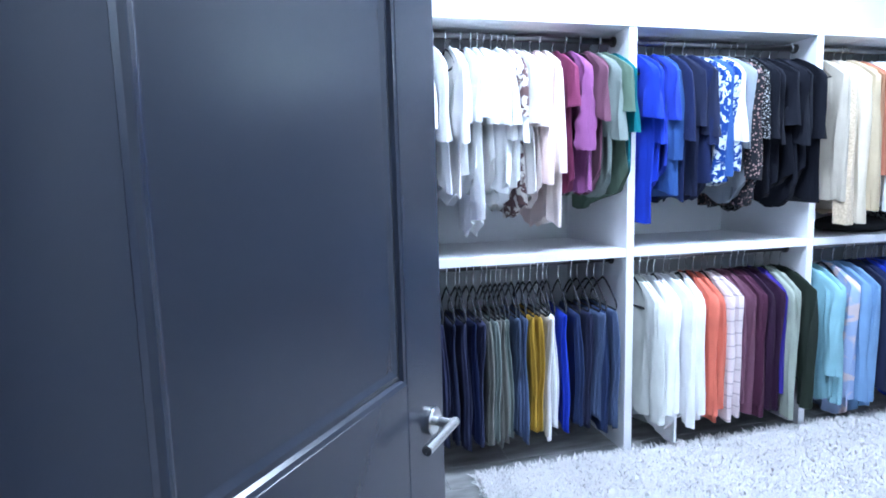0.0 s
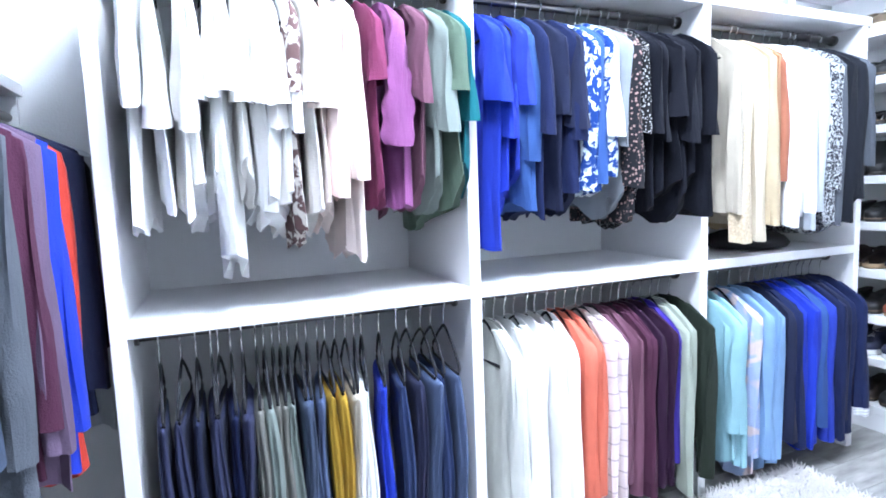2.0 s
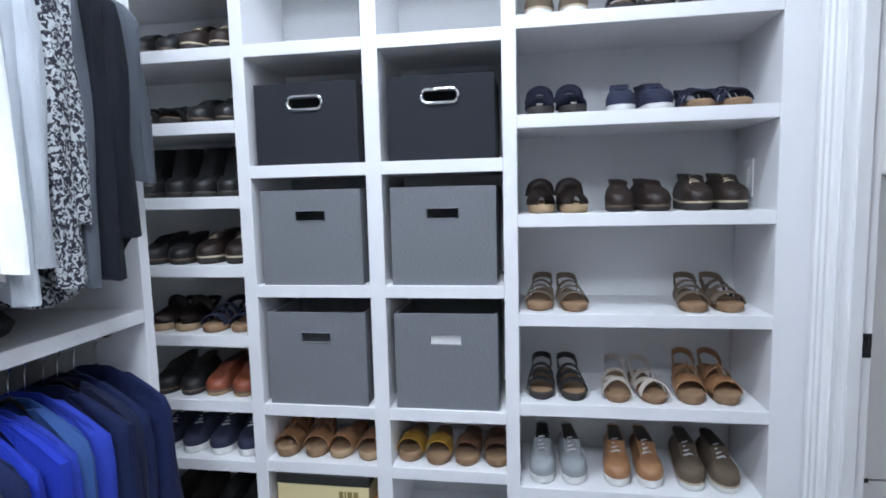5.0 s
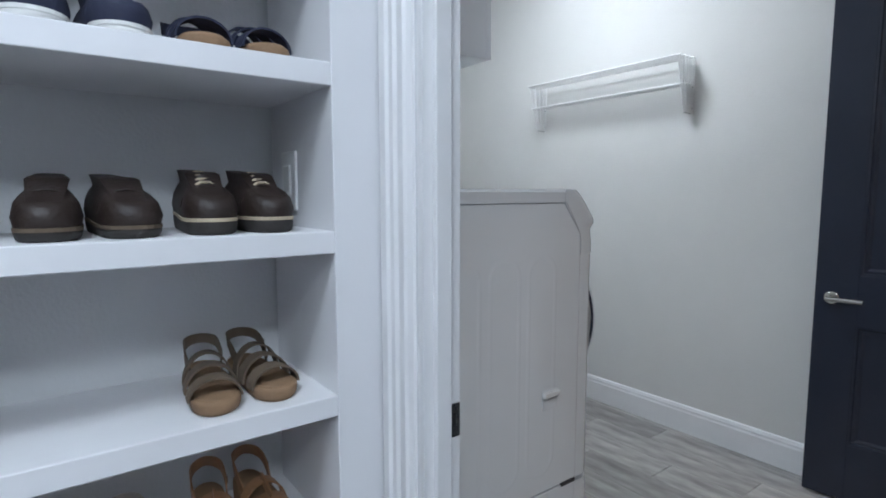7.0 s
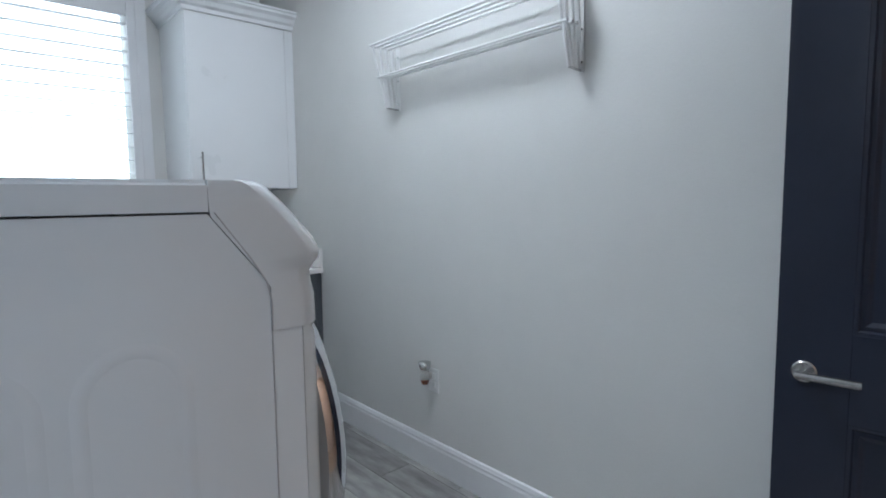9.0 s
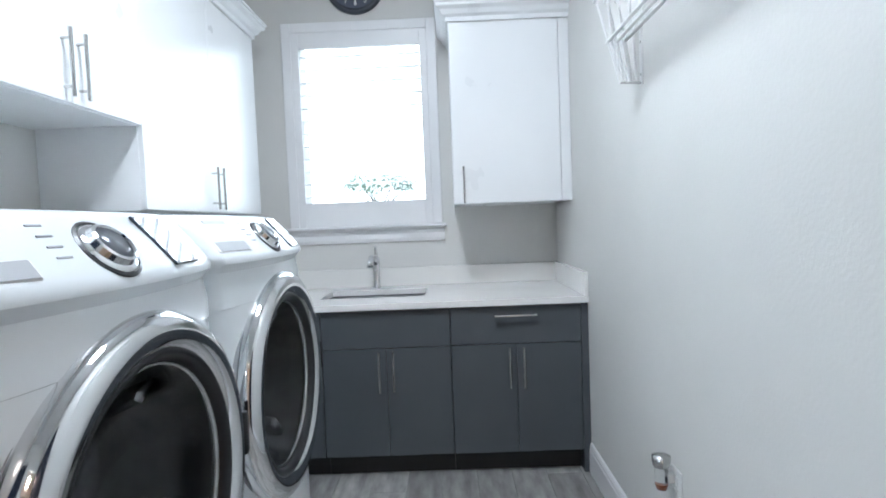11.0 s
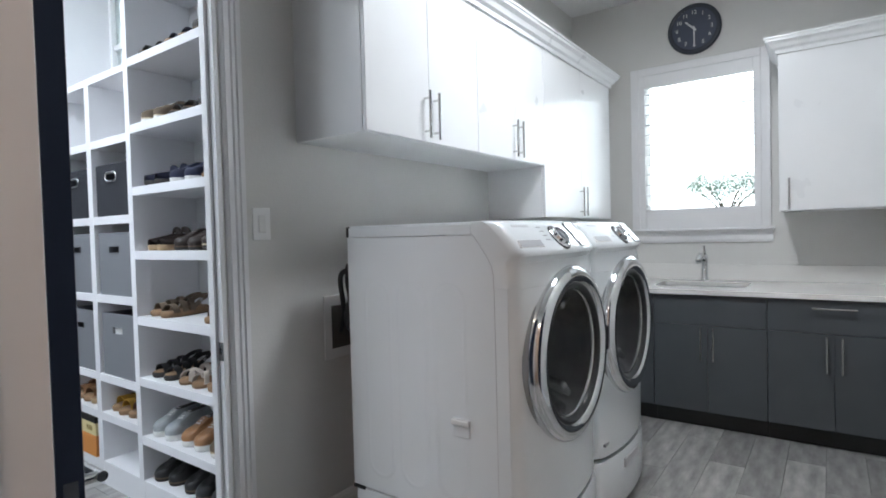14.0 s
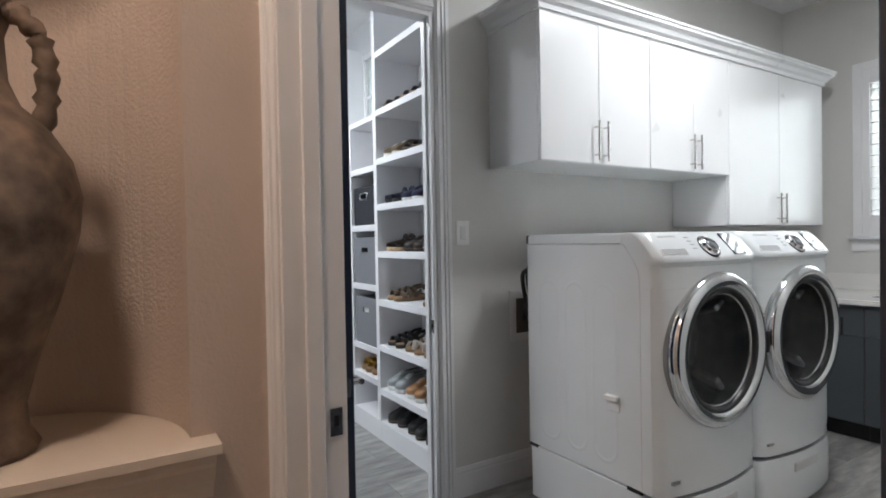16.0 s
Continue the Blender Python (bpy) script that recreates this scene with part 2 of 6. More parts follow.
# the wall between closet and laundry is two leaves so that each room keeps its own paint
wall_y("wall_closet_east", -T, -0.078, CS - T, CN + T, [(*DOOR_A, 0, DOOR_H), (*DOOR_B, 0, DOOR_H)], CLOSET_WALL, "pale grey painted closet wall with two doorways")
wall_y("wall_laundry_west", -0.078, WEST, SOUTH - 0.15, NORTH + T, [(*DOOR_B, 0, DOOR_H)], WALL, "light grey painted laundry wall behind the machines")
wall_y("wall_closet_west", CW - T, CW, CS - T, CN + T, [], CLOSET_WALL, "pale grey painted closet wall behind the hanging unit")
wall_x("wall_closet_south", CS - T, CS, CW, -T, [], CLOSET_WALL, "pale grey painted closet wall behind the coats")
wall_x("wall_closet_north", CN, CN + T, CW, -T, [(-1.90, -1.0, 2.24, 2.86)], CLOSET_WALL, "pale grey closet wall with a high window")
WIN = (0.565, 1.325, 1.455, 2.42)
wall_x("wall_laundry_north", NORTH, NORTH + 0.16, -0.078, EAST + T, [(WIN[0], WIN[1], WIN[2], WIN[3] + 0.09)], WALL, "light grey painted wall with a shuttered window")
wall_y("wall_laundry_east", EAST, EAST + T, SOUTH + 0.001, NORTH, [], WALL, "light grey textured wall with a drying rack")
wall_x("wall_laundry_south", SOUTH - 0.08, SOUTH, WEST, 5.0, [(*DOOR_C, 0, DOOR_H)], WALL, "light grey painted wall with the hall doorway")
wall_x("wall_hall_north", SOUTH - 0.15, SOUTH - 0.08, WEST, DOOR_C[1], [(*DOOR_C, 0, DOOR_H)], HALL_WALL, "tan textured hall wall round the laundry doorway")
wall_x("wall_hall_north_east", SOUTH - 0.09, SOUTH - 0.08, DOOR_C[1] + 0.001, 5.0, [], HALL_WALL, "tan textured hall wall beside the laundry doorway")
wall_y("wall_hall_east", 5.0, 5.0 + T, -3.0, SOUTH - 0.08, [], HALL_WALL, "tan textured wall closing the hall")
wall_x("wall_hall_south", -2.75, -2.63, 0.0, 5.0, [], HALL_WALL, "tan textured wall along the hall")
wall_y("wall_bedroom_east", 2.4, 2.4 + T, -5.0, -2.75, [], CLOSET_WALL, "plain pale bedroom wall")
wall_x("wall_bedroom_south", -5.0, -4.88, -T, 2.4, [], CLOSET_WALL, "plain pale bedroom wall")
structure("ceiling", B(CW - T, -5.0, CEIL, 5.12, NORTH + 0.16, CEIL + 0.12), CEILING, "flat white painted ceiling", "ceiling")
structure("floor_slab", B(CW - T, -5.0, -0.12, 5.12, NORTH + 0.16, -0.012), GROUT, "grey grouted slab under the planks", "floor")
structure("floor_hall", B(0.0, -5.0, -0.012, 5.0, SOUTH - 0.075, -0.001), HALLFLOOR, "brown hall floor boards", "floor")
# ceiling fixtures are out of view; the bedroom ring belongs to the added fill
for n, x, y in (("closet", -1.25, -2.55), ("closet", -1.25, -0.95), ("laundry", 1.22, 1.2), ("hall", 1.75, -1.9), ("bedroom", 0.8, -3.5)):
    structure("ceiling_light_trim", lathe(bmesh.new(), [(0.30, 0.0), (0.31, -0.02), (0.36, -0.03), (0.37, 0.0)], pose(x, y, CEIL), 32), TRIM,
              "round white trim ring of a ceiling lamp", "lamp")

# curved niche wall of the hall
NX = 0.985
NICHE_Y, NICHE_R, NICHE_Z0, NICHE_Z1 = -1.60, 0.36, 0.880, 2.3
bm = bmesh.new()
box(bm, 0.55, -2.63, 0, NX, NICHE_Y - NICHE_R, CEIL)
box(bm, 0.55, NICHE_Y + NICHE_R, 0, NX, SOUTH - 0.15, CEIL)
box(bm, 0.55, NICHE_Y - NICHE_R, 0, NX, NICHE_Y + NICHE_R, NICHE_Z0)
box(bm, 0.55, NICHE_Y - NICHE_R, NICHE_Z1, NX, NICHE_Y + NICHE_R, CEIL)
structure("wall_hall_west", bm, HALL_WALL, "tan textured hall wall with a rounded niche", "wall")
bm = bmesh.new()
arc = [(NX - 0.40 * math.sin(math.pi * k / 24), NICHE_Y + NICHE_R * math.cos(math.pi * k / 24)) for k in range(25)]
outer = [(NX - 0.43 * math.sin(math.pi * k / 24), NICHE_Y + (NICHE_R - 0.001) * math.cos(math.pi * k / 24)) for k in range(25)]
for (a, b), (c, d) in zip(zip(arc, arc[1:]), zip(outer, outer[1:])):
    loft(bm, [[(*a, z), (*b, z), (*d, z), (*c, z)] for z in (NICHE_Z0, NICHE_Z1)])
structure("niche_shell", bm, HALL_WALL, "rounded tan plaster back of the niche", "wall")

# ---- trim ----
CASE = [(0, 0), (0.006, 0), (0.012, 0.012), (0.018, 0.016), (0.018, 0.034), (0.013, 0.038), (0.013, 0.046), (0.020, 0.052), (0.020, 0.068), (0.026, 0.074), (0.026, 0.098), (0, 0.098)]


def casing_y(name, x, out, y0, y1, label, width=0.098):
    """Door casing on a wall that runs along y; out is +1 or -1 along x."""
    e = tagged(empty(name, x, 0, 0), label, "door frame", "", "structure")
    for side, y, way in (("left", y0, -1), ("right", y1, 1)):
        bm = bmesh.new()
        loft(bm, [[(a * out, y + way * (b * width / 0.098 + 0.006), z) for a, b in CASE] for z in (0, DOOR_H + 0.104)])
        part("casing", bm, TRIM, e)
    bm = bmesh.new()
    loft(bm, [[(a * out, y, DOOR_H + 0.006 + b) for a, b in CASE] for y in (y0 + 0.0005, y1 - 0.0005)])
    part("casing_head", bm, TRIM, e)
    return e


def casing_x(name, y, out, x0, x1, label):
    e = tagged(empty(name, 0, y, 0), label, "door frame", "", "structure")
    for x, way in ((x0, -1),):
        part("casing", loft(bmesh.new(), [[(x + way * b * 0.62, a * out, z) for a, b in CASE] for z in (0, DOOR_H + 0.098)]), TRIM, e)
    part("casing_head", loft(bmesh.new(), [[(x, a * out, DOOR_H + b) for a, b in CASE] for x in (x0 + 0.0005, x1 - 0.0005)]), TRIM, e)
    return e


def jamb_y(name, x0, x1, y0, y1, stop, label):
    """Lining of an opening in a wall along y, with its stop at x = stop."""
    e = tagged(empty(name), label, "door frame", "", "structure")
    for y, w in ((y0, 1), (y1, -1)):
        part("jamb", B(x0, y, 0, x1, y + w * 0.018, DOOR_H, 0.001), TRIM, e)
        part("door_stop", B(stop - 0.018, y + w * 0.018, 0, stop + 0.018, y + w * 0.031, DOOR_H - 0.03, 0.002), TRIM, e)
    part("jamb_head", B(x0, y0 + 0.018, DOOR_H - 0.018, x1, y1 - 0.018, DOOR_H), TRIM, e)
    return e


def strike(parent, m):
    """A latch plate with its hole as a black block, in the xz plane of m facing -y."""
    bm = B(-0.016, -0.0015, -0.034, 0.016, 0.0, 0.034, 0.001)
    s = part("strike_plate", bm, STEEL, parent, "satin steel latch plate")
    s.matrix_local = m
    # black block on the plate paints the darkness inside the hole
    hole = part("latch_hole_shade", B(-0.006, -0.0022, -0.010, 0.006, -0.0015, 0.014), BLACKPL, s)
    return s


casing_y("door_trim_closet_side", -T, -1, *DOOR_B, "fluted white door casing on the closet side", 0.082)
casing_y("door_trim_laundry_side", WEST, 1, *DOOR_B, "fluted white door casing on the laundry side", 0.075)
casing_y("door_trim_bedroom_doorway", -T, -1, *DOOR_A, "fluted white casing of the bedroom doorway")
casing_x("door_trim_hall_side", SOUTH - 0.15, -1, *DOOR_C, "fluted white door casing facing the hall")
jb = jamb_y("jamb_closet_doorway", -T, WEST, *DOOR_B, -0.082, "white painted doorway lining")
jamb_y("jamb_bedroom_doorway", -T, 0.0, *DOOR_A, -0.05, "white painted doorway lining")
strike(jb, pose(-0.052, DOOR_B[1] - 0.018, 0.895))
jc = tagged(empty("jamb_hall_doorway"), "white painted hall doorway lining", "door frame", "", "structure")
for x, w, y0 in ((DOOR_C[0], 1, SOUTH - 0.15), (DOOR_C[1], -1, SOUTH - 0.09)):
    part("jamb", B(x, y0, 0, x + w * 0.015, SOUTH, DOOR_H, 0.001), TRIM, jc)
    if w > 0:
        part("door_stop", B(x + w * 0.015, SOUTH - 0.1, 0, x + w * 0.028, SOUTH - 0.06, DOOR_H - 0.03, 0.002), TRIM, jc)
part("jamb_head", B(DOOR_C[0] + 0.018, SOUTH - 0.15, DOOR_H - 0.018, DOOR_C[1] - 0.018, SOUTH, DOOR_H), TRIM, jc)
strike(jc, pose(DOOR_C[0] + 0.018, SOUTH - 0.03, 0.895, 0, 0, 90))
BASEP = [(0, 0), (0.015, 0), (0.015, 0.115), (0.012, 0.125), (0.012, 0.135), (0.007, 0.15), (0, 0.155)]
structure("baseboard_east", extrude_profile(bmesh.new(), BASEP, (EAST, -0.2, 0), (EAST, 2.632, 0), (-1, 0, 0)), TRIM, "tall white moulded baseboard", "baseboard")
structure("baseboard_west", extrude_profile(bmesh.new(), BASEP, (WEST, 0.098, 0), (WEST, 2.632, 0), (1, 0, 0)), TRIM, "tall white moulded baseboard", "baseboard")
structure("baseboard_hall", extrude_profile(bmesh.new(), BASEP, (NX, -2.63, 0), (NX, SOUTH - 0.175, 0), (1, 0, 0)), TRIM, "tall white moulded baseboard", "baseboard")
structure("baseboard_closet_south", extrude_profile(bmesh.new(), BASEP, (CW, CS, 0), (-0.30, CS, 0), (0, 1, 0)), TRIM, "tall white moulded baseboard", "baseboard")
structure("baseboard_closet_east", extrude_profile(bmesh.new(), BASEP, (-T, DOOR_A[1] + 0.1, 0), (-T, DOOR_B[0] - 0.1, 0), (-1, 0, 0)), TRIM, "tall white moulded baseboard", "baseboard")


# ---- doors ----
def lever(parent, x, z, face, way):
    """A round rose with a straight bar lever; face is +1 or -1 along local y."""
    o = parent
    h = part("door_lever", lathe(bmesh.new(), [(0.0, 0.012), (0.024, 0.012), (0.027, 0.009), (0.027, 0.0)], Matrix.Translation((x, face * 0.021, z)) @ pose(0, 0, 0, -90 * face, 0, 0), 28), STEEL, o, "satin nickel lever handle")
    bm = bmesh.new()
    tube(bm, [(x, face * 0.030, z), (x, face * 0.072, z)], 0.0095, 14)
    part("neck", bm, STEEL, h, smooth=False)
    bm = bmesh.new()
    tube(bm, [(x - way * 0.012, face * 0.068, z), (x + way * 0.115, face * 0.068, z)], 0.0095, 14)
    part("bar", bm, STEEL, h)


def panel_door(name, width, m, way, label, lever_z=0.887):
    """A two-panel slab door: hinge at local x = 0, free edge at x = width; leaf 42 mm thick about y = 0."""
    d = tagged(empty(name), label, "door", "", "structure")
    d.matrix_world = m
    H, th, st = DOOR_H - 0.03, 0.021, 0.152
    rails = [(0.012, 0.26), (0.775, 0.99), (H - 0.13, H)]
    for n, a, b in (("stile", 0.0, st), ("stile", width - st, width)):
        part(n, B(a, -th, 0.012, b, th, H, 0.0015), NAVY_DOOR, d)
    for lo, hi in rails:
        part("rail", B(st, -th, lo, width - st, th, hi, 0.0008), NAVY_DOOR, d)
    for lo, hi in ((rails[0][1], rails[1][0]), (rails[1][1], rails[2][0])):
        part("panel", B(st, -0.009, lo, width - st, 0.009, hi), NAVY_DOOR, d)
        for f in (-1, 1):
            bm = bmesh.new()
            path = [(st, lo), (width - st, lo), (width - st, hi), (st, hi)]
            prof = [(0.0, th - 0.001), (0.008, th - 0.002), (0.012, th - 0.008), (0.022, th - 0.007), (0.030, 0.010), (0.034, 0.0085)]
            rings = []
            for inset, dep in prof:
                rings.append([(path[0][0] + inset, f * dep, path[0][1] + inset), (path[1][0] - inset, f * dep, path[1][1] + inset),
                              (path[2][0] - inset, f * dep, path[2][1] - inset), (path[3][0] + inset, f * dep, path[3][1] - inset)])
            loft(bm, rings, caps=False)
            part("panel_moulding", bm, NAVY_DOOR, d)
    for f in (-1, 1):
        lever(d, width - 0.062, lever_z, f, -1)
    part("latch", B(width, -0.011, lever_z - 0.028, width + 0.0015, 0.011, lever_z + 0.028), STEEL, d, "satin steel latch plate")
    for z in (0.25, 1.2, 2.15):
        part("hinge", tube(bmesh.new(), [(-0.004, way * 0.024, z - 0.045), (-0.004, way * 0.024, z + 0.045)], 0.006, 8), STEEL, d)
    return d


panel_door("door_bedroom", 0.80, pose(-0.203, -3.919, 0, 0, 0, 143), 1, "navy-black two-panel door standing open into the closet")
panel_door("door_closet", 0.745, pose(0.012, DOOR_B[0] + 0.011, 0, 0, 0, 0.3), 1, "navy-black two-panel door standing wide open")
panel_door("door_hall", 0.985, pose(2.135, SOUTH + 0.012, 0, 0, 0, 95.8), -1, "navy-black two-panel door folded back by the wall")


# ---- laundry cabinets ----
def bar_handle(parent, p, q, out):
    """A slim bar pull from p to q on two posts."""
    p, q, out = Vector(p), Vector(q), Vector(out)
    d = (q - p).normalized()
    h = part("handle", tube(bmesh.new(), [p + out * 0.03, q + out * 0.03], 0.006, 12), STEEL, parent, "brushed steel bar handle")
    for c in (p + d * 0.03, q - d * 0.03):
        part("post", tube(bmesh.new(), [c, c + out * 0.03], 0.0045, 8), STEEL, h)


def cab_east(name, y0, y1, z0, z1, split, hz, label, x1=0.345):
    """A wall cabinet on the west wall with doors that face east."""
    c = tagged(empty(name, 0, 0, 0), label, "cabinet", "white wall cabinets")
    part("body", B(WEST + 0.001, y0, z0, x1, y1, z1, 0.001), GLOSSY, c)
    for a, b, hy in ((y0 + 0.0015, split - 0.0015, split - 0.033), (split + 0.0015, y1 - 0.0015, split + 0.033)):
        d = part("cabinet_door", B(x1 + 0.001, a, z0 + 0.002, x1 + 0.02, b, z1 - 0.002, 0.0015), GLOSSY, c)
        bar_handle(d, (x1 + 0.02, hy, hz), (x1 + 0.02, hy, hz + 0.20), (1, 0, 0))
    return c


UB, UT = 1.70, 2.41
cab_east("wall_cabinet", 0.356, 1.150, UB, UT, 0.752, 1.715, "glossy white wall cabinet above the washing machine")
cab_east("wall_cabinet", 1.152, 1.904, UB, UT, 1.545, 1.715, "glossy white wall cabinet above the dryer")
cab_east("wall_cabinet", 1.906, 3.11, 1.39, UT, 2.503, 1.405, "taller glossy white wall cabinet reaching lower")
CROWN = [(0, 0), (0.012, 0.0), (0.014, 0.022), (0.03, 0.034), (0.042, 0.056), (0.062, 0.07), (0.062, 0.085), (0.07, 0.088), (0.07, 0.10), (0, 0.10)]


def crown(name, path, label):
    """Crown moulding mitred round corners: path of (x, y, out_x, out_y)."""
    bm = bmesh.new()
    loft(bm, [[(x + ox * a, y + oy * a, UT + b) for a, b in CROWN] for x, y, ox, oy in path])
    return tagged(part(name, bm, GLOSSY), label, "moulding", "", "structure")


crown("crown_moulding_west", [(WEST + 0.001, 0.356, 0, -1), (0.365, 0.356, 1, -1), (0.365, 3.11, 1, 1), (WEST + 0.001, 3.11, 0, 1)], "stepped white crown moulding on the wall cabinets")
c = tagged(empty("corner_wall_cabinet"), "glossy white single-door wall cabinet beside the window", "cabinet", "white wall cabinets")
part("body", B(1.505, 2.925, 1.395, 2.128, NORTH - 0.001, UT - 0.03, 0.001), GLOSSY, c)
d = part("cabinet_door", B(1.508, 2.905, 1.398, 2.095, 2.924, UT - 0.034, 0.0015), GLOSSY, c)
part("filler", B(2.098, 2.907, 1.397, 2.153, 2.924, UT - 0.031, 0.001), GLOSSY, c)
bar_handle(d, (1.562, 2.905, 1.40), (1.562, 2.905, 1.60), (0, -1, 0))
part("puck_light", lathe(bmesh.new(), [(0.0, -0.008), (0.05, -0.008), (0.055, 0.0)], pose(1.72, 3.05, 1.395), 24), PLASTIC, c)
bm = bmesh.new()
loft(bm, [[(x + ox * a, y + oy * a, UT - 0.03 + b) for a, b in CROWN] for x, y, ox, oy in ((1.505, NORTH, -1, 0), (1.505, 2.905, -1, -1), (2.154, 2.905, 0, -1))])
tagged(part("crown_moulding_corner", bm, GLOSSY), "stepped white crown moulding on the corner cabinet", "moulding", "", "structure")

CF = 2.632


def base_unit(name, x0, x1, handle, label):
    c = tagged(empty(name), label, "cabinet", "charcoal base cabinets")
    part("body", B(x0, CF + 0.02, 0.115, x1, NORTH - 0.002, 0.872), CHARCOAL, c)
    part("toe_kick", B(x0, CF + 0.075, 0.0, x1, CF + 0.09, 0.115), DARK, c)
    dr = part("drawer_front", B(x0 + 0.0015, CF, 0.678, x1 - 0.0015, CF + 0.019, 0.866, 0.0012), CHARCOAL, c)
    mid = (x0 + x1) / 2
    if handle:
        bar_handle(dr, (mid - 0.105, CF, 0.822), (mid + 0.105, CF, 0.822), (0, -1, 0))
    for a, b, hx in ((x0 + 0.0015, mid - 0.0015, mid - 0.036), (mid + 0.0015, x1 - 0.0015, mid + 0.036)):
        d = part("cabinet_door", B(a, CF, 0.118, b, CF + 0.019, 0.674, 0.0012), CHARCOAL, c)
        bar_handle(d, (hx, CF, 0.455), (hx, CF, 0.66), (0, -1, 0))


base_unit("base_cabinet", 0.135, 0.797, False, "charcoal base cabinet half hidden by the dryer")
base_unit("base_cabinet", 0.799, 1.456, False, "charcoal sink base cabinet with two doors")
base_unit("base_cabinet", 1.458, 2.115, True, "charcoal base cabinet with a drawer and two doors")
tagged(part("filler_strip", B(2.117, CF + 0.002, 0.0, 2.153, NORTH - 0.002, 0.872), CHARCOAL), "charcoal filler strip at the wall", "trim", "", "structure")
tagged(part("filler_strip", B(WEST + 0.002, CF + 0.002, 0.0, 0.133, NORTH - 0.002, 0.872), CHARCOAL), "charcoal filler strip in the corner", "trim", "", "structure")
# worktop with the sink cut out
SX0, SX1, SY0, SY1 = 0.745, 1.32, 2.86, 3.20
bm = bmesh.new()
hole = [(SX0, SY0), (SX1, SY0), (SX1, SY1), (SX0, SY1)]
edge = [(WEST + 0.002, 2.607), (EAST - 0.002, 2.607), (EAST - 0.002, NORTH - 0.002), (WEST + 0.002, NORTH - 0.002)]
loft(bm, [[(x, y, 0.905) for x, y in hole], [(x, y, 0.905) for x, y in edge], [(x, y, 0.875) for x, y in edge], [(x, y, 0.875) for x, y in hole], [(x, y, 0.905) for x, y in hole]], caps=False)
bmesh.ops.remove_doubles(bm, verts=bm.verts[:], dist=1e-5)
w = tagged(part("worktop", bm, QUARTZ), "white veined quartz worktop over the cabinets", "worktop")
part("backsplash", B(WEST + 0.002, NORTH - 0.022, 0.906, EAST - 0.023, NORTH - 0.002, 1.025, 0.0015), QUARTZ, w)
part("side_splash", B(EAST - 0.022, 2.612, 0.906, EAST - 0.002, NORTH - 0.002, 1.025, 0.0015), QUARTZ, w)
s = tagged(empty("sink"), "undermounted stainless steel sink in the worktop", "sink")
bm = bmesh.new()
loft(bm, [[(SX0 + i, SY0 + i, z), (SX1 - i, SY0 + i, z), (SX1 - i, SY1 - i, z), (SX0 + i, SY1 - i, z)] for i, z in ((-0.02, 0.874), (0.0, 0.874), (0.006, 0.70), (0.03, 0.68))], caps=False)
box(bm, SX0 + 0.03, SY0 + 0.03, 0.676, SX1 - 0.03, SY1 - 0.03, 0.68)
# steel much darker than STEEL: the deep basin's shade is in its colour
part("basin", bm, material("shaded_sink_steel", (0.07, 0.068, 0.066), 0.32, 1.0, spread=0.08, bump=0.05, bump_scale=300), s)
part("drain", lathe(bmesh.new(), [(0.0, 0.002), (0.03, 0.002), (0.042, 0.0)], pose(1.03, 3.03, 0.681), 24), CHROME, s)
f = tagged(empty("faucet", 1.005, 3.285, 0.905), "chrome single-lever pull-out tap behind the sink", "tap")
part("base", lathe(bmesh.new(), [(0.028, 0), (0.028, 0.012), (0.022, 0.02), (0.020, 0.12), (0.024, 0.15), (0.022, 0.19), (0.008, 0.2), (0.0, 0.2)], seg=24), CHROME, f, smooth=True)
part("spout", tube(bmesh.new(), [(0, 0, 0.15), (-0.005, -0.05, 0.185), (-0.01, -0.10, 0.20), (-0.015, -0.145, 0.17), (-0.016, -0.155, 0.145)], [0.016, 0.016, 0.017, 0.02, 0.021], 14), CHROME, f, smooth=True)
part("lever", tube(bmesh.new(), [(0, 0, 0.19), (0.0, 0.01, 0.225), (-0.002, -0.012, 0.262)], [0.014, 0.010, 0.008], 10), CHROME, f, smooth=True)

# ---- laundry window ----
x0, x1, z0, z1 = WIN
w1 = tagged(empty("window_1"), "white framed window with open plantation shutters", "window", "", "structure")
bm = bmesh.new()
for a in (B, ):
    box(bm, x0 - 0.105, NORTH - 0.022, z0 - 0.155, x0 - 0.045, NORTH, z1 + 0.16, 0.003)
    box(bm, x1 + 0.045, NORTH - 0.022, z0 - 0.155, x1 + 0.105, NORTH, z1 + 0.16, 0.003)
    box(bm, x0 - 0.045, NORTH - 0.022, z1 + 0.10, x1 + 0.045, NORTH, z1 + 0.16, 0.003)
part("window_frame", bm, TRIM, w1)
part("window_sill", B(x0 - 0.13, NORTH - 0.06, z0 - 0.175, x1 + 0.13, NORTH, z0 - 0.155, 0.004), TRIM, w1)
part("apron", extrude_profile(bmesh.new(), [(0, 0), (0.012, 0), (0.018, 0.02), (0.018, 0.05), (0.03, 0.07), (0.034, 0.088), (0, 0.088)], (x0 - 0.115, NORTH, z0 - 0.264), (x1 + 0.115, NORTH, z0 - 0.264), (0, -1, 0)), TRIM, w1)
sh = part("shutter", B(x0 - 0.045, NORTH - 0.018, z0 - 0.155, x0, NORTH + 0.016, z1 + 0.10, 0.002), TRIM, w1)
part("shutter_stile", B(x1, NORTH - 0.018, z0 - 0.155, x1 + 0.045, NORTH + 0.016, z1 + 0.10, 0.002), TRIM, sh)
part("shutter_rail", B(x0, NORTH - 0.016, z0 - 0.155, x1, NORTH + 0.014, z0 - 0.002, 0.002), TRIM, sh)
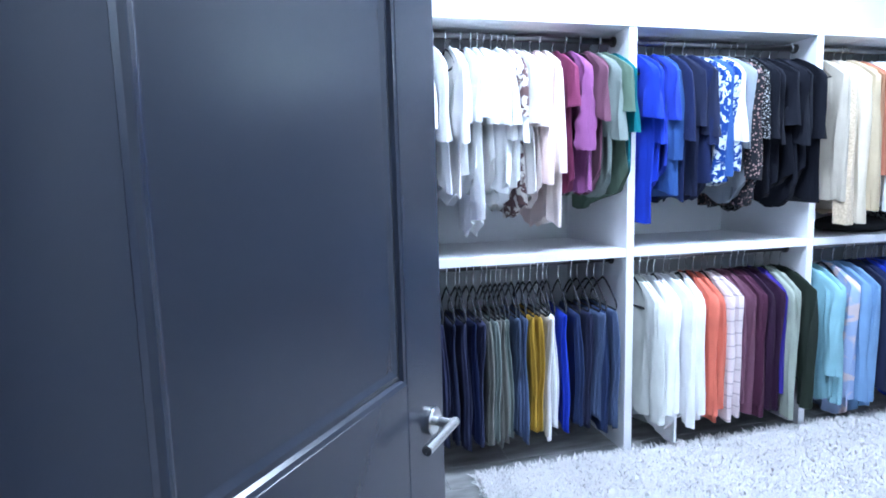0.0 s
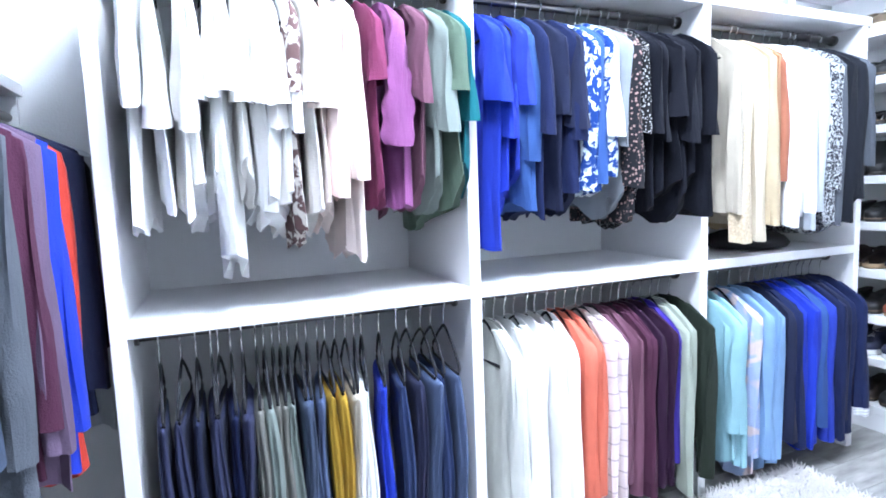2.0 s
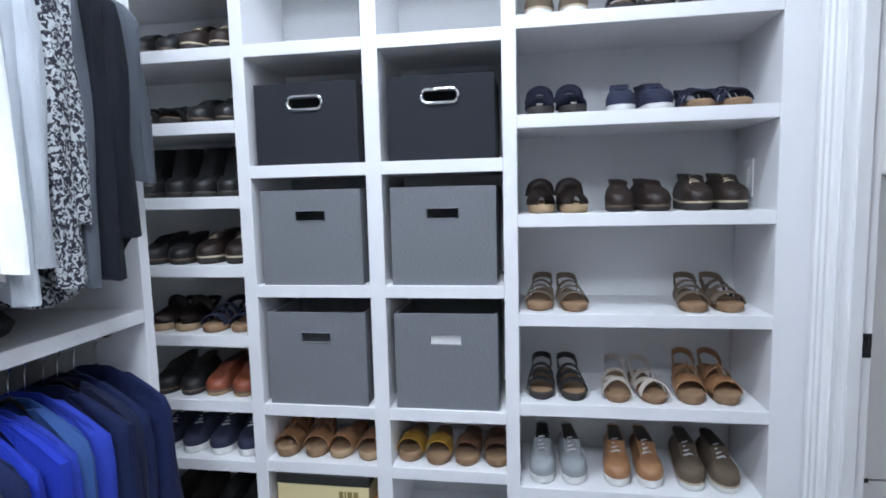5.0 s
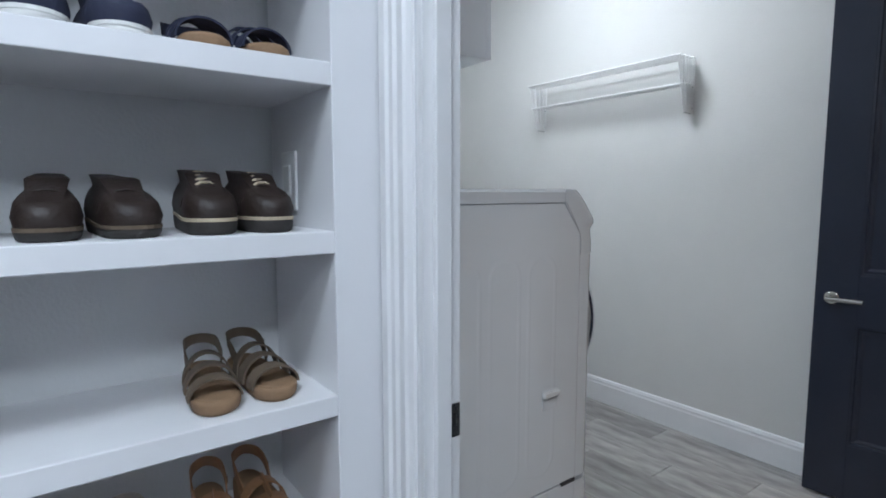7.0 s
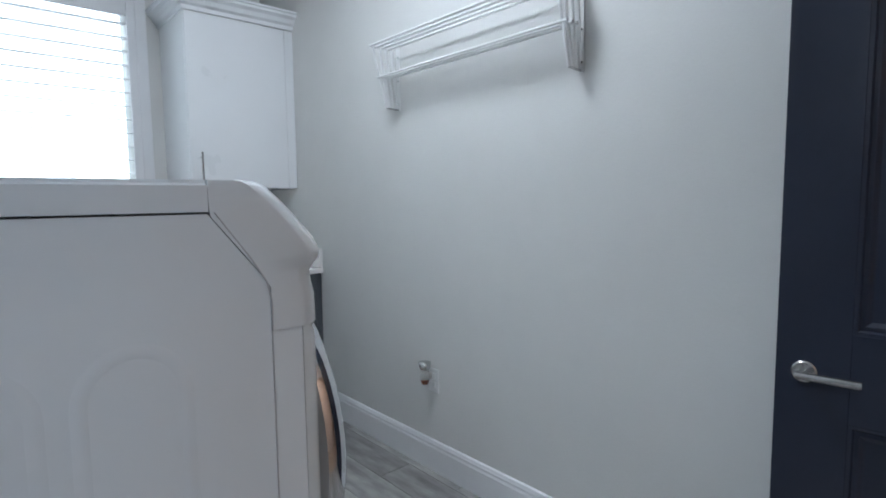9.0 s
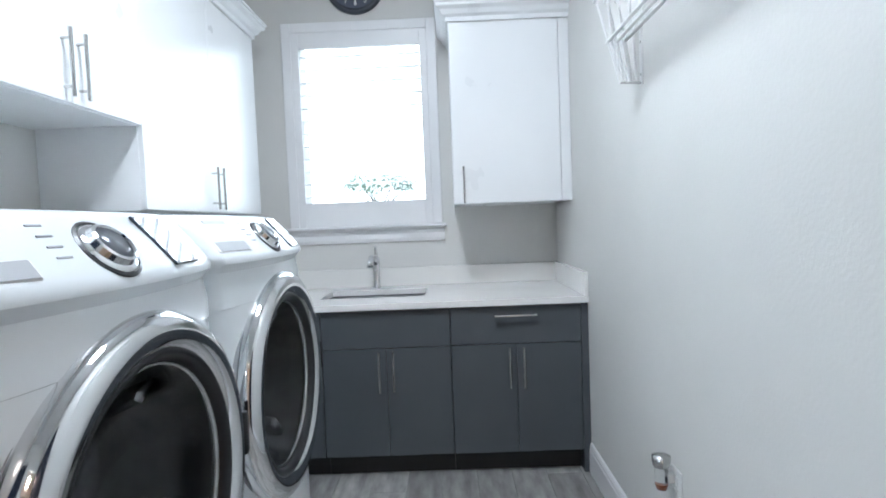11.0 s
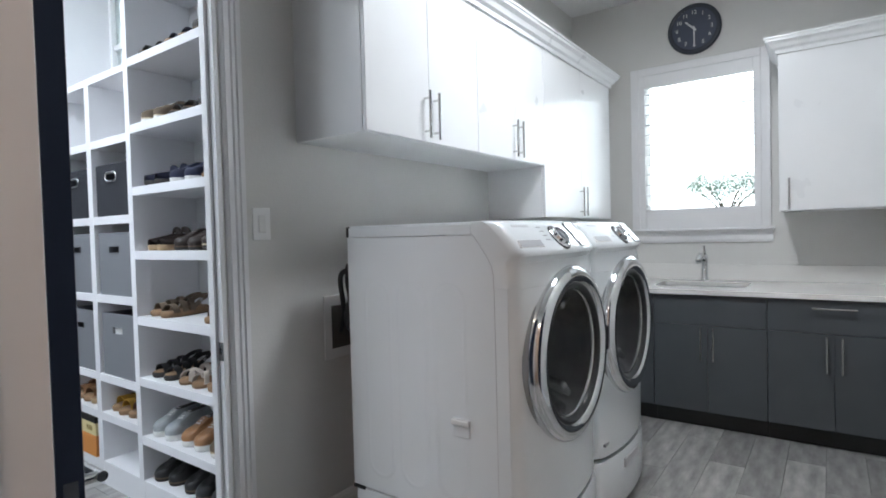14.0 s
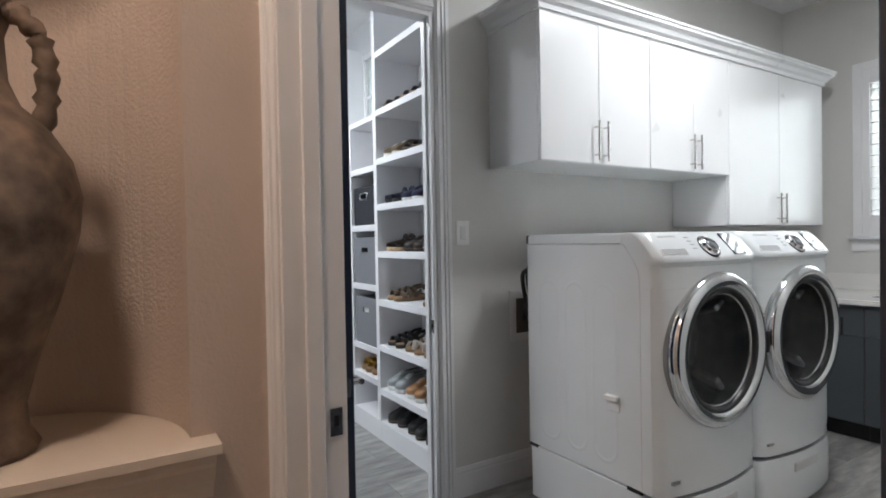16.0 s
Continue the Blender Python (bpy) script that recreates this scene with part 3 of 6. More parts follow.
part("shutter_rail", B(x0, NORTH - 0.016, z1 + 0.002, x1, NORTH + 0.014, z1 + 0.10, 0.002), TRIM, sh)
bm = bmesh.new()
n = 12
step = (z1 - z0) / n
slat_me = None
for k in range(n):
    z = z0 + step * (k + 0.5)
    if slat_me is None:
        loft(bm, [[(x, 0.042 * math.cos(a), 0.0042 * math.sin(a)) for a in [2 * math.pi * i / 10 for i in range(10)]] for x in (x0 + 0.003, x1 - 0.003)])
        o = part("slat", bm, TRIM, sh)
        slat_me = o.data
    else:
        o = new("slat", slat_me)
        o.parent = sh
    o.matrix_local = pose(0, NORTH + 0.03, z, 5, 0, 0)
p = part("pane", B(x0, NORTH + 0.11, z0, x1, NORTH + 0.115, z1 + 0.09), PANE, w1)
p.visible_shadow = False

w2 = tagged(empty("window_2"), "high closet window with pale frosted panes", "window", "", "structure")
a0, a1, c0, c1 = -1.90, -1.0, 2.24, 2.86
for q in ((a0, CN - 0.01, c0, a0 + 0.04, CN + 0.06, c1), (a1 - 0.04, CN - 0.01, c0, a1, CN + 0.06, c1), (a0 + 0.04, CN - 0.01, c0, a1 - 0.04, CN + 0.06, c0 + 0.04), (a0 + 0.04, CN - 0.01, c1 - 0.04, a1 - 0.04, CN + 0.06, c1),
          (-1.465, CN, c0 + 0.04, -1.435, CN + 0.05, c1 - 0.04), (a0 + 0.04, CN + 0.004, 2.5, -1.465, CN + 0.046, 2.53), (-1.435, CN + 0.004, 2.5, a1 - 0.04, CN + 0.046, 2.53)):
    part("window_frame", B(*q, 0.002), TRIM, w2)
FROST = glass("frosted_glass", (0.9, 1.0, 1.0), 0.45)
for q in ((a0 + 0.04, -1.465), (-1.435, a1 - 0.04)):
    p = part("pane", B(q[0], CN + 0.02, c0 + 0.04, q[1], CN + 0.028, c1 - 0.04), FROST, w2)
    p.visible_shadow = False


# ---- washing machine and dryer ----
def bulge(y):
    """Bowed front with rounded sides."""
    e = max(0.0, 1 - min(max(y, 0), max(0.69 - y, 0)) / 0.035)
    return 0.765 + 0.045 * (1 - ((y - 0.345) / 0.345) ** 2) - 0.030 * e ** 2.2


HOOD = ((1.1185, 0.004), (1.165, 0.005), (1.185, 0.010), (1.203, 0.012), (1.214, 0.004), (1.224, -0.006), (1.236, -0.007), (1.250, 0.001), (1.270, 0.017), (1.295, 0.038), (1.320, 0.062), (1.336, 0.080), (1.343, 0.092), (1.3455, 0.106))
ACROSS = (0.0, 0.003, 0.008, 0.015, 0.024, 0.036, 0.07, 0.12, 0.18, 0.26, 0.345, 0.43, 0.51, 0.57, 0.62, 0.654, 0.666, 0.675, 0.682, 0.687, 0.69)
SEAM = material("enamel_seam", (0.50, 0.50, 0.52), 0.5)


def machine(name, px, py, label, dryer):
    m = tagged(empty(name, px, py, 0), label, "washing machine" if not dryer else "dryer", "front-loading laundry machines")
    W, Z0, ZT = 0.69, 0.29, 1.298
    # side panels with pressed arches
    for y0, y1, f in ((0.0, 0.008, -1), (W - 0.008, W, 1)):
        sil = [(0, Z0), (0.683, Z0), (0.683, 1.19), (0.597, ZT), (0, ZT)]
        side = part("side_panel", loft(bmesh.new(), [[(x, y, z) for x, z in sil] for y in (y0, y1)]), ENAMEL, m)
        ys = y0 if f < 0 else y1
        for cx in (0.155, 0.325, 0.495):
            bm = bmesh.new()
            rings = []
            for r, out in ((0.074, -0.0002), (0.066, 0.0011), (0.060, 0.0013), (0.052, -0.0002)):
                arc = [math.pi * k / 14 for k in range(15)]
                rings.append([(cx - r * math.cos(a), ys + f * out, 1.06 + r * math.sin(a)) for a in arc] + [(cx + r * math.cos(a), ys + f * out, 0.42 - r * math.sin(a)) for a in arc])
            part("pressed_rib", loft(bm, rings, caps=False), ENAMEL, side, smooth=True)
        g = part("grip", B(0.505, ys - 0.004, 0.585, 0.575, ys + 0.004, 0.655, 0.0035, 2), ENAMEL, side, "recessed side grip")
        part("grip_lip", B(0.503, ys - 0.018 if f < 0 else ys, 0.632, 0.577, ys if f < 0 else ys + 0.018, 0.652, 0.004, 2), PLASTIC, g)
    part("back_panel", B(0.0, 0.008, Z0, 0.01, W - 0.008, ZT), GALV, m)
    bm = bmesh.new()
    loft(bm, [[(x, y, z) for x, z in ((0.0, ZT + 0.003), (0.598, ZT + 0.003), (0.598, 1.3455), (0.004, 1.3455))] for y in (-0.003, W + 0.003)])
    bmesh.ops.bevel(bm, geom=[e for e in bm.edges if all(v.co.z > 1.33 for v in e.verts) and (min(v.co.x for v in e.verts) < 0.1 or e.verts[0].co.y == e.verts[1].co.y)], offset=0.008, segments=3, affect="EDGES")
    part("lid", bm, ENAMEL, m)
    # control panel: sloping rounded hood
    bm = bmesh.new()
    rows = []
    for z, drop in HOOD:
        row = []
        for y in ACROSS:
            row.append((bulge(y) + 0.004 - drop, -0.003 + y * 0.696 / 0.69, z))
        back = max(0.5985, 0.684 - max(0, z - 1.19) * 0.796)
        row += [(back, W + 0.003, z), (back, -0.003, z)]
        rows.append(row)
    loft(bm, rows)
    ctrl = part("control_panel", bm, ENAMEL, m, smooth=False)
    ctrl.data.shade_smooth()
    ctrl.data.set_sharp_from_angle(angle=radians(35))
    tilt = 41                                                   # slope of the hood

    def on_hood(y, z):
        drop = np.interp(z, [h[0] for h in HOOD], [h[1] for h in HOOD])
        return pose(bulge(y) + 0.004 - float(drop), y, z, 0, 90 - tilt, math.degrees(math.atan(0.76 * (y - 0.345))))
    dial = part("dial", lathe(bmesh.new(), [(0.036, 0.014), (0.039, 0.017), (0.044, 0.015), (0.047, 0.005), (0.054, 0.004), (0.058, 0.0), (0.058, -0.02)], seg=36), CHROME, ctrl, "chrome programme dial", True)
    dial.matrix_local = on_hood(0.312, 1.284) @ Matrix.Diagonal((0.86, 0.86, 1, 1))
    dial.data.set_sharp_from_angle(angle=radians(40))
    part("dial_face", lathe(bmesh.new(), [(0.0, 0.0145), (0.0365, 0.0135), (0.0365, 0.004)], seg=28), material("dial_cap", (0.16, 0.17, 0.19), 0.3, 0.6), dial, "dark grey dial cap", True)
    ring = part("dial_ring", lathe(bmesh.new(), [(0.058, -0.01), (0.06, 0.002), (0.066, 0.0), (0.066, -0.02)], seg=36), BLACKPL, dial)
    scr = part("display", B(-0.06, -0.055, -0.003, 0.058, 0.055, 0.0035, 0.002), SCREEN, ctrl, "dark glass touch display")
    scr.matrix_local = on_hood(0.505, 1.290)
    drw = part("detergent_handle", B(-0.019, -0.068, -0.008, 0.019, 0.068, 0.0012, 0.006, 3), PLASTIC, ctrl, "recessed drawer grip")
    drw.matrix_local = on_hood(0.095, 1.266)
    # flat grey plate paints the shadow inside the pocket of the grip
    part("grip_hollow_shade", B(-0.014, -0.062, 0.0012, 0.016, 0.062, 0.0020, 0.0004), material("grip_shade_grey", (0.40, 0.41, 0.43), 0.4), drw)
    mark = part("brand_mark", B(-0.0045, -0.044, -0.001, 0.0045, 0.044, 0.0012), material("pale_mark", (0.50, 0.51, 0.53), 0.5), ctrl)
    mark.matrix_local = on_hood(0.112, 1.326)
    for k in range(4):
        b = part("print_bar", B(-0.0014, -0.013, -0.001, 0.0014, 0.013, 0.0012), GREYLETTER, ctrl)
        b.matrix_local = on_hood(0.215, 1.276 + 0.015 * k)
    # front panel with the door opening
    cy, cz, R = 0.356, 0.850, 0.253
    bm = bmesh.new()
    angles = sorted([2 * math.pi * k / 64 for k in range(64)] + [math.atan2(zc - cz, yc - cy) % (2 * math.pi) for yc in (0, W) for zc in (Z0, 1.118)])
    rings = []
    for f in (0.0, 0.12, 0.3, 0.5, 0.66, 0.78, 0.86, 0.92, 0.96, 1.0):
        ring = []
        for a in angles:
            ca, sa = math.cos(a), math.sin(a)
            lim = min((cy if ca < 0 else W - cy) / max(abs(ca), 1e-6), ((1.118 - cz) if sa > 0 else (cz - Z0)) / max(abs(sa), 1e-6))
            r = R + (lim - R) * f
            y, z = cy + ca * r, cz + sa * r
            ring.append((bulge(y), y, z))
        rings.append(ring)
    loft(bm, rings, caps=False)
    fp = part("front_panel", bm, ENAMEL, m, smooth=True)
    for y, f in ((0.0, 1), (W, -1)):
        part("front_edge", B(0.684, min(y, y + f * 0.004), Z0, bulge(0) - 0.001, max(y, y + f * 0.004), 1.118), ENAMEL, fp)
    part("seam", B(0.6835, -0.0012, Z0, 0.6848, -0.0002, 1.118), SEAM, fp)
    for y in (-0.0035, W + 0.0035):
        part("hood_seam", tube(bmesh.new(), [(0.606, y, 1.300), (0.655, y, 1.232), (0.677, y, 1.196), (0.684, y, 1.165), (0.684, y, 1.119)], 0.0011, 6), SEAM, ctrl)
    axis = Matrix.Translation((0.800, cy, cz)) @ pose(0, 0, 0, 0, 90, 0) @ Matrix.Diagonal((1.025, 1.025, 1, 1))
    door = part("machine_door", lathe(bmesh.new(), [(0.250, -0.02), (0.306, -0.060), (0.315, -0.030), (0.320, -0.004), (0.319, 0.012), (0.313, 0.025), (0.302, 0.034), (0.287, 0.038), (0.272, 0.036), (0.260, 0.030), (0.254, 0.022)], axis, 72), CHROME, m, "thick chrome-rimmed round door", True)
    part("door_gap", lathe(bmesh.new(), [(0.3235, -0.052), (0.3245, -0.020), (0.321, -0.012)], axis, 72), GREYPL, door, "dark gasket behind the rim", True)
    part("inner_ring", lathe(bmesh.new(), [(0.255, 0.023), (0.251, 0.026), (0.244, 0.024), (0.236, 0.012), (0.232, -0.004)], axis, 64), BLACKPL, door, "black inner ring", True)
    part("glass_bowl", lathe(bmesh.new(), [(0.234, 0.004), (0.224, -0.002), (0.207, -0.026), (0.184, -0.066), (0.13, -0.098), (0.07, -0.112), (0.0, -0.115)], axis, 56), DOORGLASS, door, "smoked glass bowl", True)
    part("bowl_rim", lathe(bmesh.new(), [(0.234, 0.003), (0.231, 0.007), (0.227, 0.000)], axis, 56), STEEL, door, "", True)
    latch = part("door_latch", B(0.80, 0.664, cz - 0.05, 0.838, 0.688, cz + 0.05, 0.008, 2), BLACKPL, door)
    drum = part("drum", lathe(bmesh.new(), [(0.247, -0.02), (0.245, -0.06), (0.245, -0.40), (0.24, -0.42), (0.0, -0.43)], axis, 48), DRUM, m, "perforated steel drum", True)
    for k in range(3):
        a = radians(90 + 120 * k)
        fin = part("fin", B(0.40, -0.02, 0.17, 0.74, 0.02, 0.25, 0.015, 2), DRUM, drum)
        fin.matrix_local = Matrix.Translation((0, cy, cz)) @ pose(0, 0, 0, math.degrees(a), 0, 0)
    # pedestal
    ped = part("pedestal", B(0.012, 0.0, 0.02, 0.683, W, 0.282, 0.003), ENAMEL, m)
    bm = bmesh.new()
    rows = []
    for z, d in ((0.03, 0.006), (0.045, 0.0), (0.245, 0.0), (0.272, 0.006)):
        rows.append([(bulge(y) - d + 0.006, 0.002 + (W - 0.004) * y / W, z) for y in ACROSS] + [(0.684, W - 0.002, z), (0.684, 0.002, z)])
    dr = part("pedestal_drawer", loft(bm, rows), ENAMEL, ped)
    dr.data.shade_smooth()
    dr.data.set_sharp_from_angle(angle=radians(40))
    part("drawer_grip", B(0.79, 0.235, 0.19, 0.8195, 0.455, 0.235, 0.006, 2), material("pedestal_grip", (0.5, 0.5, 0.51), 0.35), dr)
    for x in (0.07, 0.63):
        for y in (0.07, 0.62):
            part("foot", tube(bmesh.new(), [(x, y, 0), (x, y, 0.022)], 0.022, 12), BLACKPL, ped)
    part("corner_cap", B(-0.003, -0.0045, 1.3005, 0.012, 0.014, 1.343, 0.002), BLACKPL, m, "black lid corner cap")
    part("corner_clip", B(-0.002, -0.002, 0.276, 0.06, 0.02, 0.292), BLACKPL, ped)
    part("corner_clip", B(0.61, -0.002, 0.276, 0.683, 0.02, 0.292), BLACKPL, ped)
    lb = part("label_bars", B(0.775, 0.055, 0.34, 0.7885, 0.10, 0.352), GREYLETTER, fp)
    return m


machine("washing_machine", 0.170, 0.430, "white front-loading washer on a pedestal drawer", False)
machine("dryer", 0.167, 1.145, "white front-loading dryer on a pedestal drawer", True)
# hoses and outlet box behind the washer
hb = tagged(empty("outlet_box"), "white recessed plumbing box in the wall", "outlet box", "", "structure")
part("frame", B(WEST, 0.472, 0.765, WEST + 0.008, 0.70, 1.047, 0.002), PLASTIC, hb)
# no hollow is cut: a dark sheet paints the shade inside the box
part("recess_shade", B(WEST + 0.0082, 0.512, 0.81, WEST + 0.0095, 0.665, 1.0), material("box_shade", (0.12, 0.11, 0.1), 0.7), hb)
for pts, r in (([(-0.02, 0.58, 0.92), (0.05, 0.56, 1.0), (0.075, 0.52, 1.13), (0.10, 0.50, 1.18), (0.135, 0.50, 1.19), (0.166, 0.51, 1.19)], 0.011),
               ([(-0.02, 0.56, 0.88), (0.045, 0.52, 0.98), (0.07, 0.48, 1.10), (0.10, 0.46, 1.15), (0.135, 0.465, 1.165), (0.166, 0.47, 1.165)], 0.011),
               ([(0.168, 0.475, 1.200), (0.145, 0.470, 1.198), (0.130, 0.464, 1.170), (0.128, 0.462, 1.11), (0.138, 0.468, 1.02), (0.148, 0.478, 0.80)], 0.008),
               ([(0.166, 0.62, 0.60), (0.135, 0.80, 0.70), (0.125, 0.86, 0.92), (0.120, 0.82, 1.04), (0.118, 0.68, 1.115), (0.125, 0.54, 1.09), (0.135, 0.462, 1.00), (0.135, 0.475, 0.92), (0.125, 0.60, 0.87), (0.110, 0.75, 0.85), (0.05, 0.78, 0.88), (-0.02, 0.60, 0.90)], 0.018)):
    fine = []
    for i in range(len(pts) - 1):
        p0, p1, p2, p3 = (Vector(pts[max(0, min(len(pts) - 1, j))]) for j in (i - 1, i, i + 1, i + 2))
        for k in range(5):
            u = k / 5
            fine.append(0.5 * ((2 * p1) + (p2 - p0) * u + (2 * p0 - 5 * p1 + 4 * p2 - p3) * u * u + (3 * p1 - p0 - 3 * p2 + p3) * u ** 3))
    fine.append(Vector(pts[-1]))
    tagged(part("water_hose", tube(bmesh.new(), fine, r, 10), RUBBER, smooth=True), "black rubber hose looping behind the washer", "hose", "hoses behind the washer")


# ---- laundry fittings ----
SWITCHPL = material("bright_switch_plastic", (0.88, 0.88, 0.88), 0.3, spread=0.02)


def rocker(name, m, label):
    s = tagged(empty(name), label, "switch")
    s.matrix_world = m
    part("plate", B(-0.040, -0.006, -0.063, 0.040, 0.0, 0.063, 0.003, 2), SWITCHPL, s)
    r = part("rocker", B(-0.0165, -0.010, -0.033, 0.0165, -0.006, 0.033, 0.002), PLASTIC, s)
    part("bezel", B(-0.0185, -0.0072, -0.0355, 0.0185, -0.006, 0.0355, 0.0005), TRIM, s)
    return s


rocker("light_switch", pose(WEST, 0.170, 1.363, 0, 0, 90), "white rocker switch plate beside the closet doorway")
rocker("light_switch", pose(-0.2262, 0.345, 1.36, 0, 0, -90), "white rocker switch plate inside the shoe shelves")
o = tagged(empty("wall_outlet"), "white wall outlet low on the wall", "outlet")
o.matrix_world = pose(EAST, 1.575, 0.452, 0, 0, -90)
part("plate", B(-0.036, -0.006, -0.058, 0.036, 0.0, 0.058, 0.003, 2), PLASTIC, o)
for z in (-0.022, 0.022):
    part("socket", B(-0.016, -0.008, z - 0.014, 0.016, -0.006, z + 0.014, 0.002), PLASTIC, o)
nl = tagged(empty("plug_in_freshener", EAST - 0.045, 1.59, 0.470), "glass plug-in freshener with a steel cap in the outlet", "air freshener")
part("glass", lathe(bmesh.new(), [(0.0, -0.03), (0.016, -0.03), (0.022, -0.01), (0.02, 0.03), (0.019, 0.045)], seg=20), glass("clear_glass"), nl, "", True)
part("cap", lathe(bmesh.new(), [(0.02, 0.04), (0.026, 0.045), (0.029, 0.075), (0.0, 0.078)], seg=20), STEEL, nl, "", True)
part("plug", B(0.012, -0.012, -0.01, 0.037, 0.012, 0.02, 0.003), PLASTIC, nl)
part("oil", lathe(bmesh.new(), [(0.0, -0.028), (0.014, -0.028), (0.016, -0.012), (0.0, -0.012)], seg=16), material("amber_oil", (0.35, 0.12, 0.06), 0.2), nl)

ck = tagged(empty("wall_clock", 0.94, NORTH, 2.808), "round navy wall clock with white numerals", "clock")
axis = pose(0, 0, 0, 90, 0, 0)
part("rim", lathe(bmesh.new(), [(0.155, 0.028), (0.168, 0.036), (0.182, 0.034), (0.188, 0.022), (0.186, 0.0)], axis, 56), material("clock_rim", (0.03, 0.035, 0.05), 0.3), ck, "", True)
face = part("face", lathe(bmesh.new(), [(0.0, 0.02), (0.158, 0.02)], axis, 56), CLOCKFACE, ck)
for h in range(1, 13):
    a = radians(90 - 30 * h)
    text_mesh(str(h), 0.042, pose(0.122 * math.cos(a), -0.0205, 0.122 * math.sin(a), 90, 0, 0), LETTER, face, "numeral")
for n, ang, ln, wd in (("hour_hand", 90 - 30 * 10.5, 0.085, 0.006), ("minute_hand", 90 - 180, 0.125, 0.0045)):
    hnd = part(n, B(-0.02, -0.026, -wd, ln, -0.024, wd), LETTER, ck, "white clock hand")
    hnd.matrix_local = pose(0, 0, 0, 0, -ang, 0)
part("hub", lathe(bmesh.new(), [(0.0, 0.028), (0.008, 0.027), (0.009, 0.02)], axis, 16), LETTER, ck)

# ---- folding drying rack on the east wall ----
rk = tagged(empty("drying_rack"), "white wire accordion drying rack on the wall", "drying rack")
RY0, RY1 = 0.765, 1.81
FOOT = (2.080, 2.103, 2.122, 2.140)                            # arms near the wall, from the front
HEAD = (2.003, 2.040, 2.076, 2.112)
for y in (RY0, RY1):
    part("wall_plate", B(EAST - 0.005, y - 0.012, 1.745, EAST, y + 0.012, 2.045, 0.001), PLASTIC, rk)
    for z in (1.78, 1.89, 2.00):
        part("screw", lathe(bmesh.new(), [(0.0, 0.003), (0.004, 0.0025), (0.005, 0.0)], Matrix.Translation((EAST - 0.005, y - 0.003, z)) @ pose(0, 0, 0, 0, -90, 0), 10), STEEL, rk)
    for k in range(4):
        part("slanted_arm", tube(bmesh.new(), [(FOOT[k], y, 1.755), (HEAD[k], y, 2.037)], 0.0062, 8, flat=0.6), PLASTIC, rk)
    for k in range(3):
        part("scissor_arm", tube(bmesh.new(), [(FOOT[k] + 0.006, y - 0.009, 1.757), (HEAD[k + 1] + 0.012, y - 0.009, 1.90), (HEAD[k + 1], y - 0.009, 2.035)], 0.0062, 8, flat=0.6), PLASTIC, rk)
    part("foot_pin", tube(bmesh.new(), [(FOOT[0], y, 1.756), (EAST - 0.004, y, 1.752)], 0.0045, 8), STEEL, rk)
for k in range(4):
    part("rail", tube(bmesh.new(), [(HEAD[k], RY0 - 0.02, 2.037), (HEAD[k], RY1 + 0.02, 2.037)], 0.0062, 10), PLASTIC, rk)
for k in range(3):
    x = HEAD[k] + 0.52 * (FOOT[k] - HEAD[k])
    part("rail", tube(bmesh.new(), [(x, RY0 - 0.02, 1.897), (x, RY1 + 0.02, 1.897)], 0.0062, 10), PLASTIC, rk)


# ---- hall niche and urn ----
ns = tagged(empty("niche_sill"), "cream moulded sill below the hall niche", "sill", "", "structure")
bm = bmesh.new()
pts = [(NX - 0.395 * math.sin(math.pi * k / 24), NICHE_Y + (NICHE_R - 0.003) * math.cos(math.pi * k / 24)) for k in range(25)]
pl = [(NX + 0.080, NICHE_Y - NICHE_R - 0.05), (NX + 0.080, NICHE_Y + NICHE_R + 0.05), (NX + 0.0005, NICHE_Y + NICHE_R + 0.05), (NX + 0.0005, NICHE_Y + NICHE_R - 0.003)] + pts[1:-1] + [(NX + 0.0005, NICHE_Y - NICHE_R + 0.003), (NX + 0.0005, NICHE_Y - NICHE_R - 0.05)]
loft(bm, [[(x, y, z) for x, y in pl] for z in (0.882, 0.902)])
part("sill_board", bm, SILL, ns)
prof = [(0, 0), (0.012, 0), (0.018, 0.03), (0.042, 0.05), (0.050, 0.08), (0.066, 0.095), (0.069, 0.115), (0, 0.115)]
part("sill_moulding", extrude_profile(bmesh.new(), prof, (NX, NICHE_Y - NICHE_R - 0.04, 0.766), (NX, NICHE_Y + NICHE_R + 0.04, 0.766), (1, 0, 0)), SILL, ns)
ur = tagged(empty("urn", 0.86, -1.625, 0.902), "tall weathered brown clay urn with looped side grips", "urn")
part("body", lathe(bmesh.new(), [(0.0, 0.0), (0.10, 0.0), (0.108, 0.015), (0.09, 0.05), (0.086, 0.10), (0.112, 0.20), (0.155, 0.33), (0.187, 0.45), (0.195, 0.53), (0.178, 0.61), (0.135, 0.68), (0.09, 0.72), (0.07, 0.77), (0.065, 0.86), (0.08, 0.91), (0.085, 0.93), (0.06, 0.93), (0.04, 0.88)], seg=48), URN, ur, "", True)
for f in (1, -1):
    bm = bmesh.new()
    path = [(0.015, f * 0.05, 0.90), (0.02, f * 0.085, 0.91), (0.02, f * 0.125, 0.87), (0.02, f * 0.138, 0.80), (0.02, f * 0.135, 0.72), (0.015, f * 0.12, 0.64)]
    fine = []
    for a, b in zip(path, path[1:]):
        fine += [tuple(Vector(a).lerp(Vector(b), k / 5)) for k in range(5)]
    fine.append(path[-1])
    tube(bm, fine, [0.021 + 0.005 * math.sin(k * 2.4) for k in range(len(fine))], 12)
    part("loop", bm, URN, ur, "ribbed clay loop", True)


